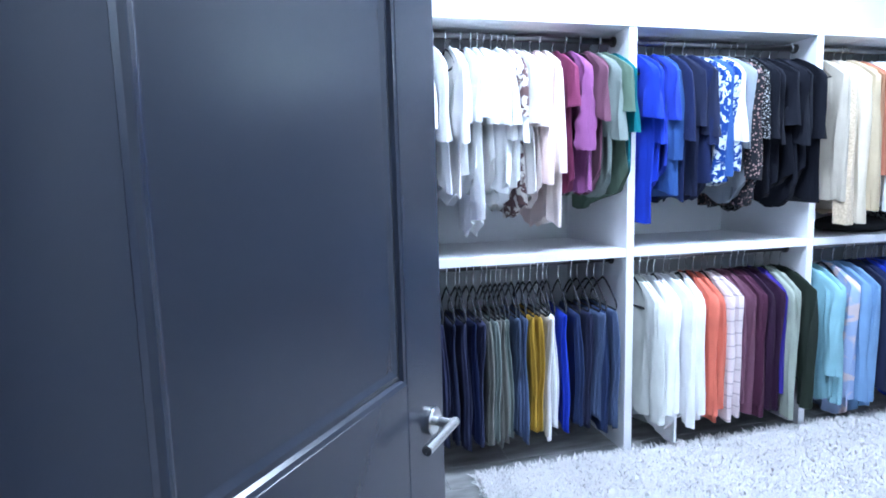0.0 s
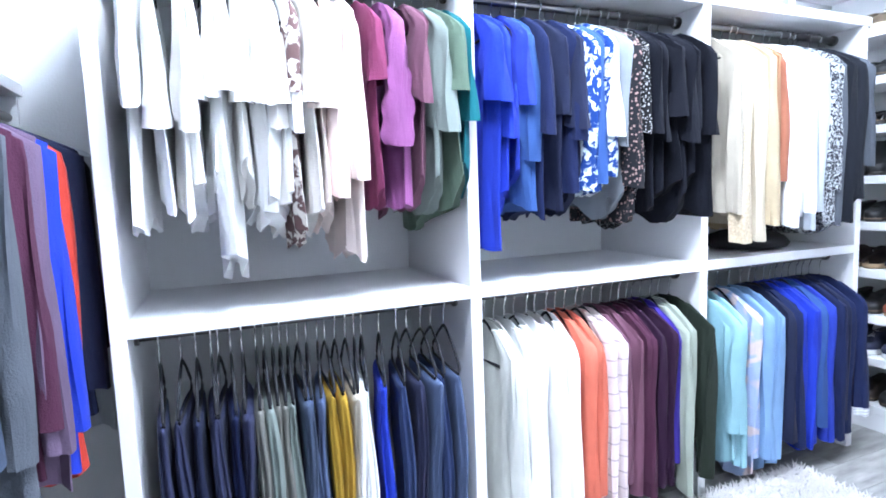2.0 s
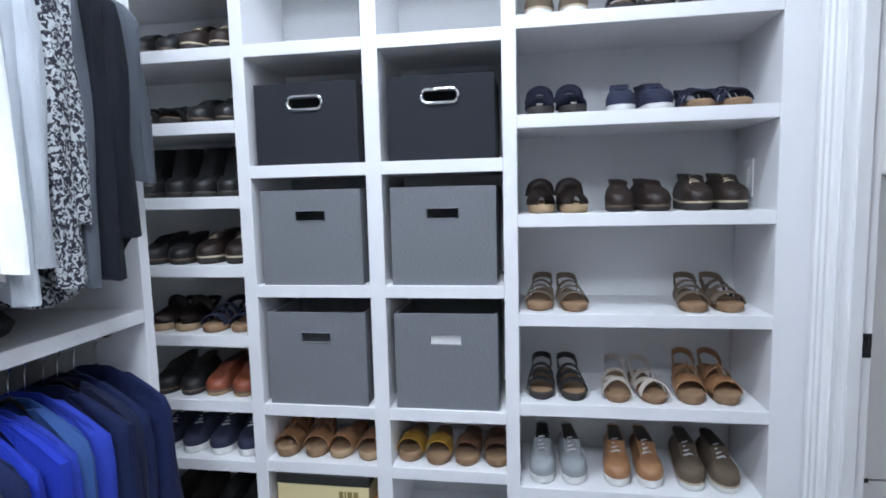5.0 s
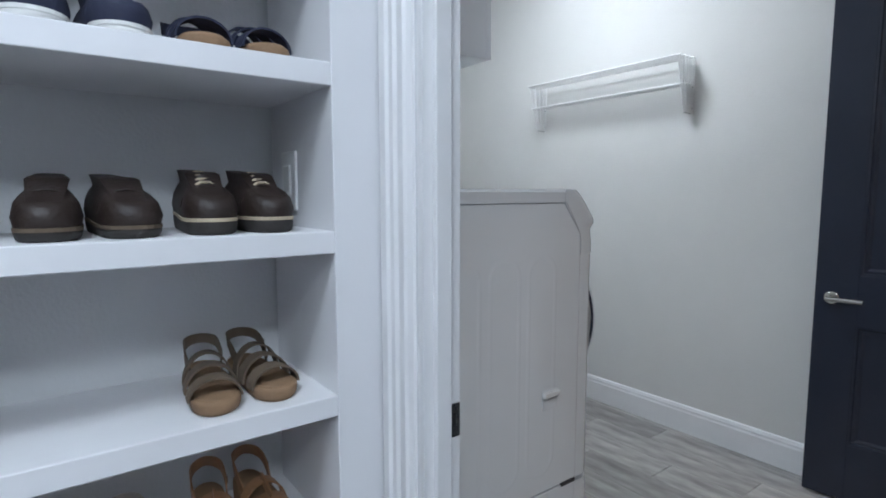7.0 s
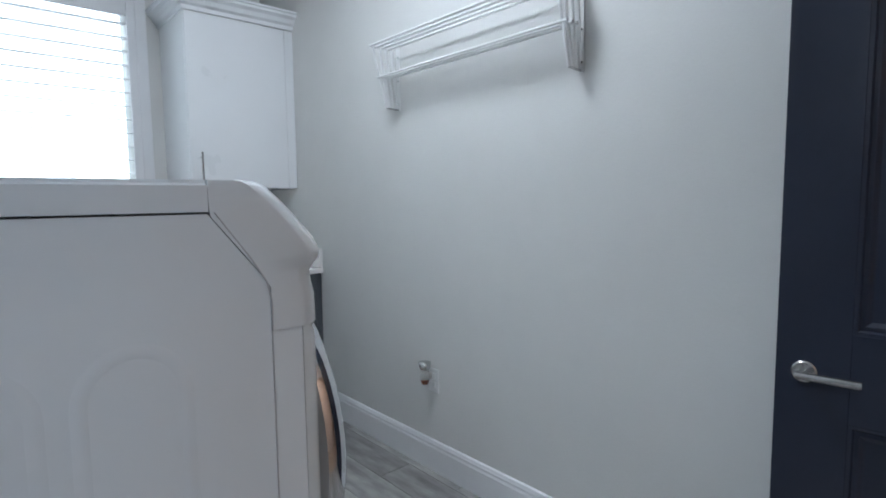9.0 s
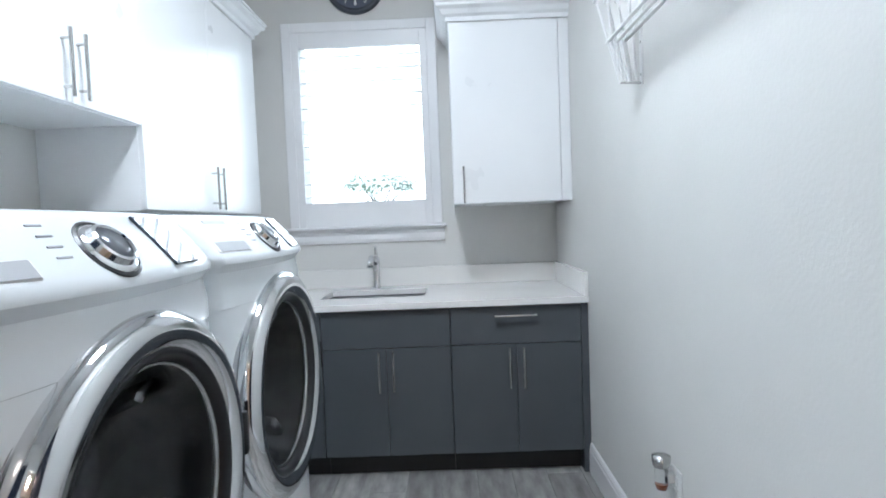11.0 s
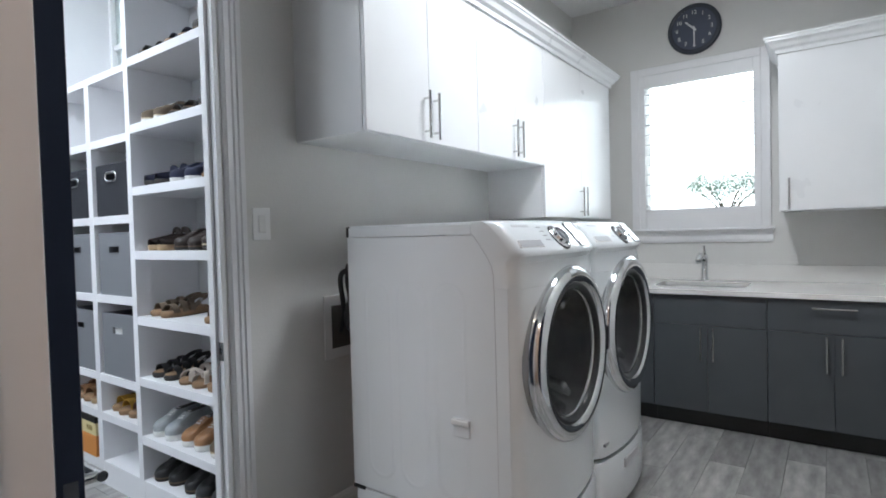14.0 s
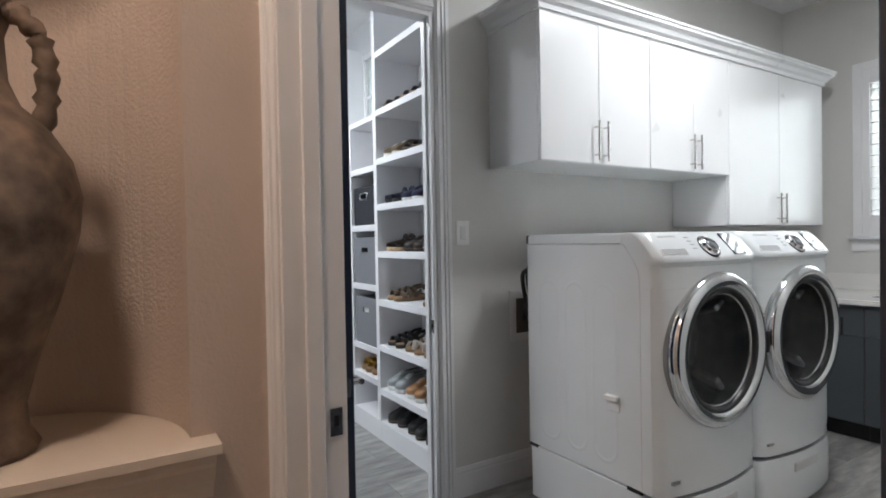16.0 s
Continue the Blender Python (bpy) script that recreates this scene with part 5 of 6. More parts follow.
def trousers(cloth, m, length, th):
    """Two legs folded over the bar: a pleated front edge with a gap between the layers, an uneven hem."""
    ph = rnd.uniform(0, 6.28)
    gap = 0.3 * math.sin(3 * ph)
    bm = bmesh.new()
    rings = []
    rows = [0, 0.012, 0.03, 0.06, 0.12, 0.2, 0.3, 0.4, 0.5, 0.6, 0.7, 0.8, 0.9, 0.96, 1.0]
    n = 44
    for f in rows:
        w = 0.165 - 0.02 * f + 0.007 * math.sin(6 * f + ph) + 0.004 * math.sin(17 * f + 2 * ph)
        t = th * (0.3 + 0.7 * min(1, f / 0.03) ** 0.5) * (0.95 + 0.3 * f + 0.12 * math.sin(7 * f + ph))
        ring = []
        for k in range(n):
            a = 2 * math.pi * k / n
            ca, sa = math.cos(a), math.sin(a)
            u = w * math.copysign(abs(ca) ** 0.45, ca)
            v = t * math.copysign(abs(sa) ** 0.7, sa)
            # the front edge is split into layers by creases that deepen towards the hem
            crease = math.exp(-((sa - gap - 0.1 * math.sin(3 * f + ph)) / 0.16) ** 2) + 0.6 * math.exp(-((sa - gap + 0.62) / 0.13) ** 2)
            u -= math.copysign(0.026, ca) * crease * min(1, f * 5) if abs(ca) > 0.3 else 0
            v *= 1 + 0.20 * math.sin(u * 60 + ph + 2 * f) * min(1, f * 4)
            v += 0.0035 * math.sin(u * 38 + 9 * f + ph) * f
            ring.append((u + 0.012 * math.sin(2.2 * f + ph), v + 0.006 * math.sin(4 * f + ph), -0.203 - f * length - f * 0.014 * math.sin(u * 30 + ph) - (0.018 * f if sa > gap else 0)))
        rings.append(ring)
    loft(bm, rings)
    ob = part("trousers", bm, F[cloth], smooth=True)
    ob.matrix_world = m
    return ob


def rail_of(items, y0, y1, rod_z, kind, length, sleeve, group, along="y", x=-2.21, lean=0, spots=None, drop=0.0):
    n = len(items)
    step = (y1 - y0) / max(1, n - 1)
    for i, it in enumerate(items):
        cloth, le, sl, bulk, cuff = (it + (None,) * 5)[:5] if isinstance(it, tuple) else (it, None, None, None, None)
        at = y0 + step * i + rnd.uniform(-0.18, 0.18) * step
        if spots:
            at = y0 + (y1 - y0) * (spots[i] - spots[0]) / (spots[-1] - spots[0])
        i0 = max(0, -1.05 - at)
        turn = (rnd.uniform(-7, 6) - 9 * i / n if kind == "trousers" else rnd.uniform(-6, 7)) + lean
        m = pose(x + rnd.uniform(-0.012, 0.012), at, rod_z, 0, 0, turn) if along == "y" else pose(at, x + rnd.uniform(-0.012, 0.012), rod_z, 0, 0, 90 + turn)
        hw = 0.205 + 0.07 * min(1, i0 / 1.25) if kind == "coat" else rnd.uniform(0.198, 0.216)
        hang(m @ Matrix.Diagonal((0.92, 1, 1.40, 1)) if kind == "trousers" else m @ Matrix.Diagonal(((hw - 0.04) / 0.196, 1, 1 + drop / 0.064, 1)))
        m = m @ Matrix.Translation((0, 0, -drop))
        th = min(0.030, step * 0.34) * (bulk or 1.0)
        L = (le or length) * rnd.uniform(0.94, 1.06)
        S = (sleeve if sl is None else sl)
        if kind == "trousers":
            ob = trousers(cloth, m, L, th * 1.45)
            tagged(ob, f"{WORDS[cloth]} trousers folded over a black hanger", "trousers", group)
        else:
            nm = kind if kind != "top" else ("tee_shirt" if 0 < S < 0.35 else ("vest_top" if not S else "long_sleeved_shirt"))
            ob = garment(nm, cloth, m, L, S * rnd.uniform(0.92, 1.08) if S else 0, th, hw=hw, droop=rnd.choice((0, 0.02, 0.04, 0.08, 0.11)) if kind == "top" else 0, cuff=cuff)
            tagged(ob, f"{WORDS[cloth]} {nm.replace('_', ' ')} on a black hanger", "coat" if kind == "coat" else "shirt", group)


W, I = "white", "ivory"
rail_of([(W, .66, .28), (W, .60, .33), (I, .62, .30), (W, .68, .27), (W, .64, .26), (W, .78, .24, 1.5), (I, .62, .30), (W, .66, .27, 1.3), (W, .64, .25, 1.5), (I, .66, .30), (W, .62, .30), ("floral", .72, .22), ("ivory", .70, .26), ("peach", .66, .28), ("blush", .62, .52), ("peach", .80, .50, 1.3),
         ("wine", .66, .22), ("magenta", .60, .36, 1.7), ("mauve", .66, .24), ("greygreen", .68, .33, 1.3), ("olive", .66, .24), ("teal", .62, .33, 1.2)],
        -3.165, -2.255, 1.995, "top", 0.70, 0.28, "light tops on the upper rod", lean=1,
        spots=(-3.159, -3.105, -3.054, -3.027, -2.986, -2.939, -2.910, -2.88, -2.845, -2.813, -2.79, -2.774, -2.735, -2.695, -2.655, -2.61, -2.543, -2.483, -2.415, -2.350, -2.313, -2.261))
rail_of([("royal", .82, .24), ("royal", .66, .32, 1.3), ("cobalt", .64, .26), ("denim", .66, .46, 1.4), ("navy", .66, .34), ("ink", .70, .30), ("navy", .62, .36, 1.3), ("ink", .72, .30), ("tiedye", .60, .56, 1.9), ("denim", .62, .50, 1.2), ("tiedye", .60, .46), ("white", .62, .36), ("grey", .72, .38), ("darkfloral", .70, .5), ("dots", .72, .30),
         ("black", .66, .32), ("black", .68, .34), ("black", .66, .30), ("black", .70, .34, 1.3), ("black", .66, .30), ("black", .68, .34)],
        -2.150, -1.215, 1.995, "top", 0.68, 0.32, "blue and black tops on the upper rod", lean=2,
        spots=(-2.158, -2.107, -2.047, -1.999, -1.945, -1.89, -1.828, -1.79, -1.744, -1.676, -1.65, -1.626, -1.584, -1.522, -1.484, -1.419, -1.359, -1.30, -1.24, -1.18, -1.106))
rail_of([("beige", .74, .66), ("fleece", .76, .74, 2.1), ("cream", .76, .72, 1.2), ("cream", .74, .70, 1.1), ("tan", .74, .70, 1.4), ("orange", .76, .70), ("rust", .76, .50, 1.3), ("white", .78, .72, 1.2), ("white", .76, .70), ("lightgrey", .78, .70), ("lightgrey", .76, .7), ("bw", .78, .72, 1.3), ("bw", .76, .60), ("slate", .76, .70), ("charcoal", .74, .68), ("charcoal", .72, .66, 1.3), ("slate", .66, .46, 1.5)],
        -1.085, -0.235, 1.995, "top", 0.76, 0.68, "knitwear on the upper rod", lean=1,
        spots=(-1.071, -1.01, -0.935, -0.89, -0.847, -0.80, -0.738, -0.663, -0.60, -0.54, -0.481, -0.42, -0.375, -0.327, -0.264, -0.179, -0.10))
rail_of(["chino", "chino", "ink", "chino", "chino", "navy", "chino", "khaki", "greygreen", "khaki", "khaki", "greygreen", "steel", "washed", "washed", "mustard", "mustard", "beige", "white", "white", "royal", "jeans", "chino", "washed", "jeans", "washed"],
        -3.175, -2.275, 0.952, "trousers", 0.56, 0, "trousers on the lower rod", drop=0.025,
        spots=(-3.194, -3.133, -3.089, -3.044, -3.022, -2.985, -2.950, -2.906, -2.881, -2.852, -2.828, -2.802, -2.768, -2.737, -2.70, -2.675, -2.639, -2.604, -2.572, -2.543, -2.476, -2.414, -2.367, -2.315, -2.271, -2.219))
rail_of([("sheer", .70, .60), ("sheer", .68, .58), ("white", .74, .60, 1.2), ("white", .76, .62, 1.2), ("white", .72, .64), ("ivory", .70, .62), ("white", .70, .60), ("coral", .68, .62), ("coral", .68, .62, 1.2), ("pinkcheck", .68, .62), ("pinkcheck", .70, .64), ("mauve", .66, .6), ("mauve", .70, .64), ("plum", .68, .62), ("plum", .66, .62), ("aubergine", .70, .64), ("aubergine", .68, .62), ("indigo", .66, .6, .6), ("sage", .66, .64), ("sage", .68, .62), ("bottle", .68, .62, 1.5)],
        -2.11, -1.215, 0.952, "top", 0.7, 0.62, "long-sleeved shirts on the lower rod", drop=0.032,
        spots=(-2.128, -2.09, -2.041, -1.99, -1.938, -1.89, -1.84, -1.79, -1.749, -1.692, -1.649, -1.60, -1.561, -1.515, -1.47, -1.423, -1.376, -1.33, -1.275, -1.229, -1.162))
rail_of([("aqua", .72, .50, 1.6), ("aqua", .74, .62), ("pastel", .76, .64, 1.2), ("sky", .76, .62), ("sky", .74, .64, 1.2), ("ink", .70, .62), ("navy", .71, .64), ("royal", .71, .64), ("royal", .70, .64), ("cobalt", .69, .64), ("denim", .70, .62), ("cobalt", .69, .62), ("navy", .70, .62), ("ink", .70, .62), ("navy", .69, .62), ("navy", .68, .60, 1.4, "striped")],
        -1.075, -0.235, 0.952, "top", 0.68, 0.62, "blue shirts on the lower rod", drop=0.032,
        spots=(-1.051, -0.973, -0.89, -0.815, -0.75, -0.68, -0.63, -0.573, -0.53, -0.48, -0.43, -0.38, -0.33, -0.28, -0.22, -0.144))
rail_of([("lightgrey", .95, .62, 1.6), ("black", .80, .60), ("ink", .84, .62), ("red", .90, .64), ("royal", .88, .68, 1.4), ("lilac", .86, .68, 1.3), ("plum", .80, .66), ("slate", .86, .64), ("steel", .90, .64), ("navy", .86, .64), ("charcoal", .96, .66, 1.3), ("leopard", 1.02, .96, 2.0), ("charcoal", 1.0, .72, 1.6), ("charcoal", 1.02, .74, 1.8)],
        -2.42, -1.03, 1.63, "coat", 0.9, 0.64, "coats on the side rod", along="x", x=-3.60)


# ---- shoes ----
def leather(name, colour, rough=0.45):
    return material(name, colour, rough, spread=0.18, scale=25, bump=0.3, bump_scale=140)


LB, LN, LT, LBR, LK = leather("brown_leather", (0.12, 0.055, 0.03)), leather("navy_suede", (0.018, 0.022, 0.05), 0.8), leather("tan_leather", (0.33, 0.17, 0.08)), leather("dark_brown_leather", (0.022, 0.013, 0.010), 0.55), leather("black_leather", (0.012, 0.012, 0.013))
LO, LG, LY, LW, LR = leather("olive_taupe_suede", (0.12, 0.088, 0.06), 0.8), leather("grey_canvas", (0.30, 0.32, 0.33), 0.85), leather("mustard_suede", (0.42, 0.24, 0.03), 0.8), leather("pale_stone_leather", (0.55, 0.49, 0.43)), leather("russet_leather", (0.22, 0.06, 0.03))
CORK, SOLEW, SOLEB, SOLEG = leather("cork_footbed", (0.24, 0.15, 0.085), 0.8), leather("white_rubber_sole", (0.72, 0.72, 0.70), 0.6), leather("dark_rubber_sole", (0.03, 0.026, 0.024), 0.7), leather("crepe_sole", (0.34, 0.24, 0.14), 0.8)
WELT = leather("pale_welt", (0.50, 0.42, 0.30), 0.7)
LINING = leather("dark_lining", (0.04, 0.035, 0.03), 0.9)


def outline(s, side):
    """Half outline of a foot: s from heel 0 to toe 1."""
    w = 0.031 * math.sin(math.pi * min(1, (s + 0.10) / 0.55)) if s < 0.17 else 0.031 + 0.012 * math.sin(math.pi * (s - 0.17) / 1.25)
    if s > 0.78:
        w *= math.sqrt(max(0.0, 1 - ((s - 0.78) / 0.22) ** 2.2))
    if s < 0.12:
        w = 0.031 * math.sqrt(max(0, 1 - ((0.12 - s) / 0.12) ** 2))
    return w * side + 0.004 * math.sin(math.pi * s)


def loop(z, inset=0.0, n=20, s0=0.0, s1=1.0, L=0.25, scale=1.0):
    pts = []
    for k in range(n + 1):
        s = s0 + (s1 - s0) * (0.5 - 0.5 * math.cos(math.pi * k / n))
        pts.append((s, 1))
    for k in range(n - 1, 0, -1):
        s = s0 + (s1 - s0) * (0.5 - 0.5 * math.cos(math.pi * k / n))
        pts.append((s, -1))
    out = []
    for s, side in pts:
        w = outline(s, side)
        y = -(s - 0.5) * L
        f = 1 - inset / 0.045
        zz = z(s) if callable(z) else z
        out.append((w * f * scale, y * (1 - inset / 0.125), zz))
    return out


def smooth_path(pts, k=6):
    """A rounded path through points."""
    out = []
    for i in range(len(pts) - 1):
        p0, p1, p2, p3 = (Vector(pts[max(0, min(len(pts) - 1, j))]) for j in (i - 1, i, i + 1, i + 2))
        for n in range(k):
            u = n / k
            out.append(0.5 * ((2 * p1) + (p2 - p0) * u + (2 * p0 - 5 * p1 + 4 * p2 - p3) * u * u + (3 * p1 - p0 - 3 * p2 + p3) * u ** 3))
    return out + [Vector(pts[-1])]


def band(pts, width, thick=0.0032):
    """A flat leather band along a rounded path round the foot, standing upright."""
    path = smooth_path(pts)
    rings = []
    for i, p in enumerate(path):
        d = (path[min(i + 1, len(path) - 1)] - path[max(i - 1, 0)]).normalized()
        up = Vector((0, 0.25, 1)) - d * d.dot(Vector((0, 0.25, 1)))
        up = up.normalized() if up.length > 0.05 else Vector((0, 1, 0))
        side = d.cross(up).normalized() * thick / 2
        rings.append([p + up * width / 2 + side, p + up * width / 2 - side, p - up * width / 2 - side, p - up * width / 2 + side])
    return loft(bmesh.new(), rings)


def strap(bm, s, h, width, bottom, lean=0.0, span=1.0, cross=0.0):
    """A flat band over the foot at s."""
    y = -(s - 0.5) * 0.25
    rings = []
    for k in range(17):
        a = math.pi * k / 16
        w = abs(outline(s, 1)) * 0.97 * span
        x, z = w * math.cos(a), bottom + h * math.sin(a)
        t = 0.0035
        yy = y + lean * math.sin(a) + cross * math.cos(a)
        nx, nz = math.cos(a), math.sin(a)
        rings.append([(x, yy - width / 2, z), (x, yy + width / 2, z), (x + nx * t, yy + width / 2, z + nz * t), (x + nx * t, yy - width / 2, z + nz * t)])
    loft(bm, rings)


SHOES = {}


def make_shoe(kind, up, sole, label):
    e = tagged(empty("shoe"), label, "shoe", "shoes on the shelves")
    thick = {"sandal": 0.026, "cross": 0.024, "wedge": 0.034, "sneaker": 0.026, "clog": 0.030, "loafer": 0.018, "boot": 0.022, "slide": 0.03}[kind]
    heel = 0.026 if kind == "wedge" else 0.008

    def top(s):
        return thick + heel * max(0, 1 - s * 1.6)
    bm = bmesh.new()
    loft(bm, [loop(0.0, 0.006), loop(0.003, 0.002), loop(0.009, 0.0), loop(lambda s: top(s) - 0.006, -0.001), loop(lambda s: top(s) - 0.002, 0.0), loop(top, 0.004)])
    so = part("sole", bm, sole, e, smooth=True)
    so.data.set_sharp_from_angle(angle=radians(60))
    if kind in ("sneaker", "loafer", "boot"):
        ank = {"sneaker": 0.076, "loafer": 0.072, "boot": 0.15}[kind]
        bm = bmesh.new()
        rings = [loop(lambda s: top(s) - 0.001, 0.001), loop(lambda s: top(s) + 0.018, -0.003), loop(lambda s: top(s) + 0.040 - 0.010 * max(0, s - 0.8) * 5, 0.002), loop(lambda s: top(s) + 0.053 - 0.014 * max(0, s - 0.75) * 4, 0.010, s1=0.975),
                 loop(lambda s: top(s) + (0.062 if s < 0.7 else 0.062 - (s - 0.7) * 0.10), 0.018, s1=0.90),
                 loop(lambda s: top(s) + ank + 0.01 * (1 - s), 0.012, s1=0.58), loop(lambda s: top(s) + ank + 0.008, 0.018, s0=0.03, s1=0.55)]
        loft(bm, rings, caps=False)
        u = part("upper", bm, up, e, smooth=True)
        part("lining", loft(bmesh.new(), [loop(lambda s: top(s) + ank + 0.008, 0.018, s0=0.03, s1=0.55), loop(lambda s: top(s) + 0.02, 0.02, s0=0.04, s1=0.55)]), LINING, u)
        if kind in ("sneaker", "loafer"):
            pale = SOLEW if up in (LN, LG, LT) else (WELT if kind == "sneaker" else LO)
            part("welt", loft(bmesh.new(), [loop(lambda s: top(s) - 0.003, -0.0015), loop(lambda s: top(s) + 0.003, -0.002), loop(lambda s: top(s) + 0.0035, 0.002)], caps=False), pale, e, "stitched welt")
            part("toe_seam", tube(bmesh.new(), [(0.041 * math.cos(a), -0.045 - 0.012 * math.sin(a), top(0.7) + 0.022 + 0.038 * math.sin(a)) for a in [math.pi * j / 10 for j in range(11)]], 0.0016, 6), up, u)
        if kind == "sneaker":
            for k in range(4):
                s = 0.50 + 0.065 * k
                bm = bmesh.new()
                y = -(s - 0.5) * 0.25
                z = top(s) + 0.083 - 0.0058 * k
                tube(bm, [(-0.019, y, z - 0.008), (-0.008, y - 0.004, z), (0.008, y + 0.004, z), (0.019, y, z - 0.008)], 0.0032, 6)
                part("lace", bm, LETTER if up is not LBR else WELT, u)
    elif kind == "clog":
        bm = bmesh.new()
        rings = []
        for k in range(9):
            s = 0.40 + 0.6 * k / 8
            w = max(0.004, abs(outline(min(s, 0.995), 1))) * 1.05
            h = 0.050 - 0.024 * max(0, (s - 0.55) / 0.45)
            rings.append([(w * math.cos(a), -(s - 0.5) * 0.25, top(s) - 0.002 + h * math.sin(a) ** 0.8) for a in [math.pi * j / 12 for j in range(13)]])
        loft(bm, rings, caps=False)
        bmesh.ops.solidify(bm, geom=bm.faces[:], thickness=0.003)
        part("upper", bm, up, e, smooth=True)
        part("instep_band", band([(-0.040, 0.012, top(.45) + .022), (-0.028, 0.012, top(.45) + .056), (0, 0.010, top(.45) + .068), (0.028, 0.012, top(.45) + .056), (0.040, 0.012, top(.45) + .022)], 0.030), up, e, smooth=True)
        bm = bmesh.new()
        loft(bm, [loop(lambda s: top(s), 0.006), loop(lambda s: top(s) + 0.002, 0.008)])
        part("footbed", bm, CORK if sole is not SOLEW else LINING, e)
        bm = bmesh.new()
        tube(bm, [(-0.033, -(0.42 - .5) * .25, top(.4) + .02), (-0.036, 0.06, top(.2) + .035), (-0.02, 0.118, top(0) + .045), (0.02, 0.118, top(0) + .045), (0.036, 0.06, top(.2) + .035), (0.033, -(0.42 - .5) * .25, top(.4) + .02)], 0.006, 8, flat=1.6)
        part("heel_strap", bm, up, e, smooth=True)
    else:
        bm = bmesh.new()
        loft(bm, [loop(lambda s: top(s), 0.004), loop(lambda s: top(s) + 0.003, 0.006)])
        part("footbed", bm, CORK, e)
        bands = {"sandal": ((0.80, 0.036, 0.034, 0.0, 0), (0.62, 0.047, 0.030, 0.004, 0), (0.46, 0.056, 0.024, 0.008, 0)), "cross": ((0.74, 0.040, 0.026, 0.0, 0.030), (0.74, 0.043, 0.026, 0.0, -0.030), (0.52, 0.052, 0.024, 0.004, 0)),
                 "wedge": ((0.74, 0.041, 0.070, 0.0, 0), (0.52, 0.054, 0.030, 0.008, 0)), "slide": ((0.70, 0.045, 0.075, 0.0, 0),)}[kind]
        for s, h, wd, lean, cr in bands:
            bm = bmesh.new()
            strap(bm, s, h, wd, top(s) - 0.004, lean, cross=cr)
            st = part("strap", bm, up, e, smooth=True)
            st.data.set_sharp_from_angle(angle=radians(50))
        if kind == "wedge":
            part("centre_strap", band([(0, -0.05, top(.7) + .042), (0, -0.02, top(.58) + .052), (0, 0.004, top(.5) + .058)], 0.022), up, e)
        if kind != "slide":
            hs_ = part("heel_strap", band([(-0.030, 0.030, top(.4) + .012), (-0.033, 0.070, top(.2) + .040), (-0.026, 0.104, top(.1) + .050), (0, 0.119, top(0) + .052), (0.026, 0.104, top(.1) + .050), (0.033, 0.070, top(.2) + .040), (0.030, 0.030, top(.4) + .012)], 0.020), up, e, smooth=True)
            hs_.data.set_sharp_from_angle(angle=radians(50))
            part("buckle", B(0.0335, 0.055, top(.2) + .028, 0.0365, 0.072, top(.2) + .046, 0.001), STEEL, hs_)
    return e


def shoe(key, m):
    kind, up, sole, label = SPEC[key]
    if key not in SHOES:
        SHOES[key] = make_shoe(kind, up, sole, label)
        SHOES[key].matrix_world = m
        return SHOES[key]
    return copy_thing(SHOES[key], m)


SPEC = {
    "navyclog": ("clog", LN, SOLEB, "navy suede clog with a dark sole"), "navysneak": ("loafer", LN, SOLEW, "navy slip-on shoe with a white sole"), "navysandal": ("sandal", LN, CORK, "navy strappy sandal with a cork sole"),
    "brownclog": ("clog", LBR, SOLEG, "dark brown clog sandal with a cork sole"), "brownloafer": ("loafer", LBR, SOLEB, "dark brown leather slip-on shoe on a shelf"), "brownlace": ("sneaker", LBR, SOLEB, "dark brown laced shoe with a pale welt"),
    "taupe": ("sandal", LO, CORK, "taupe strappy sandal with a cork sole"), "tanwedge": ("wedge", LT, CORK, "tan leather open-toed sandal on a shelf"), "black": ("sandal", LK, SOLEB, "black strappy sandal with a dark sole"),
    "stone": ("cross", LW, CORK, "pale stone crossover sandal on a shelf"), "greysneak": ("sneaker", LG, SOLEW, "grey canvas laced sneaker with a white sole"), "tansneak": ("sneaker", LT, SOLEW, "tan leather laced sneaker with a white sole"),
    "boot": ("boot", LK, SOLEB, "black leather ankle boot on a shelf"), "blackloafer": ("loafer", LK, SOLEB, "black leather slip-on shoe on a shelf"), "mustard": ("slide", LY, CORK, "mustard suede slide sandal on a shelf"), "brownslide": ("slide", LB, CORK, "brown leather slide sandal on a shelf"),
    "tanslide": ("slide", LT, SOLEG, "tan leather slide sandal with a wooden sole"), "russet": ("loafer", LR, SOLEG, "russet leather slip-on shoe on a shelf"), "blueloafer": ("sneaker", LN, SOLEW, "navy and white laced sneaker"), "greyloafer": ("sneaker", LO, SOLEW, "taupe laced sneaker with a white sole"),
}


def pair(key, x, z, dy=0.0, turn=6, gap=0.049):
    for f in (-1, 1):
        m = pose(x + f * gap, FY + 0.155 + dy + rnd.uniform(-0.008, 0.008), z, 0, 0, f * turn * 0.5 + rnd.uniform(-4, 4) + 1)
        shoe(key, m)


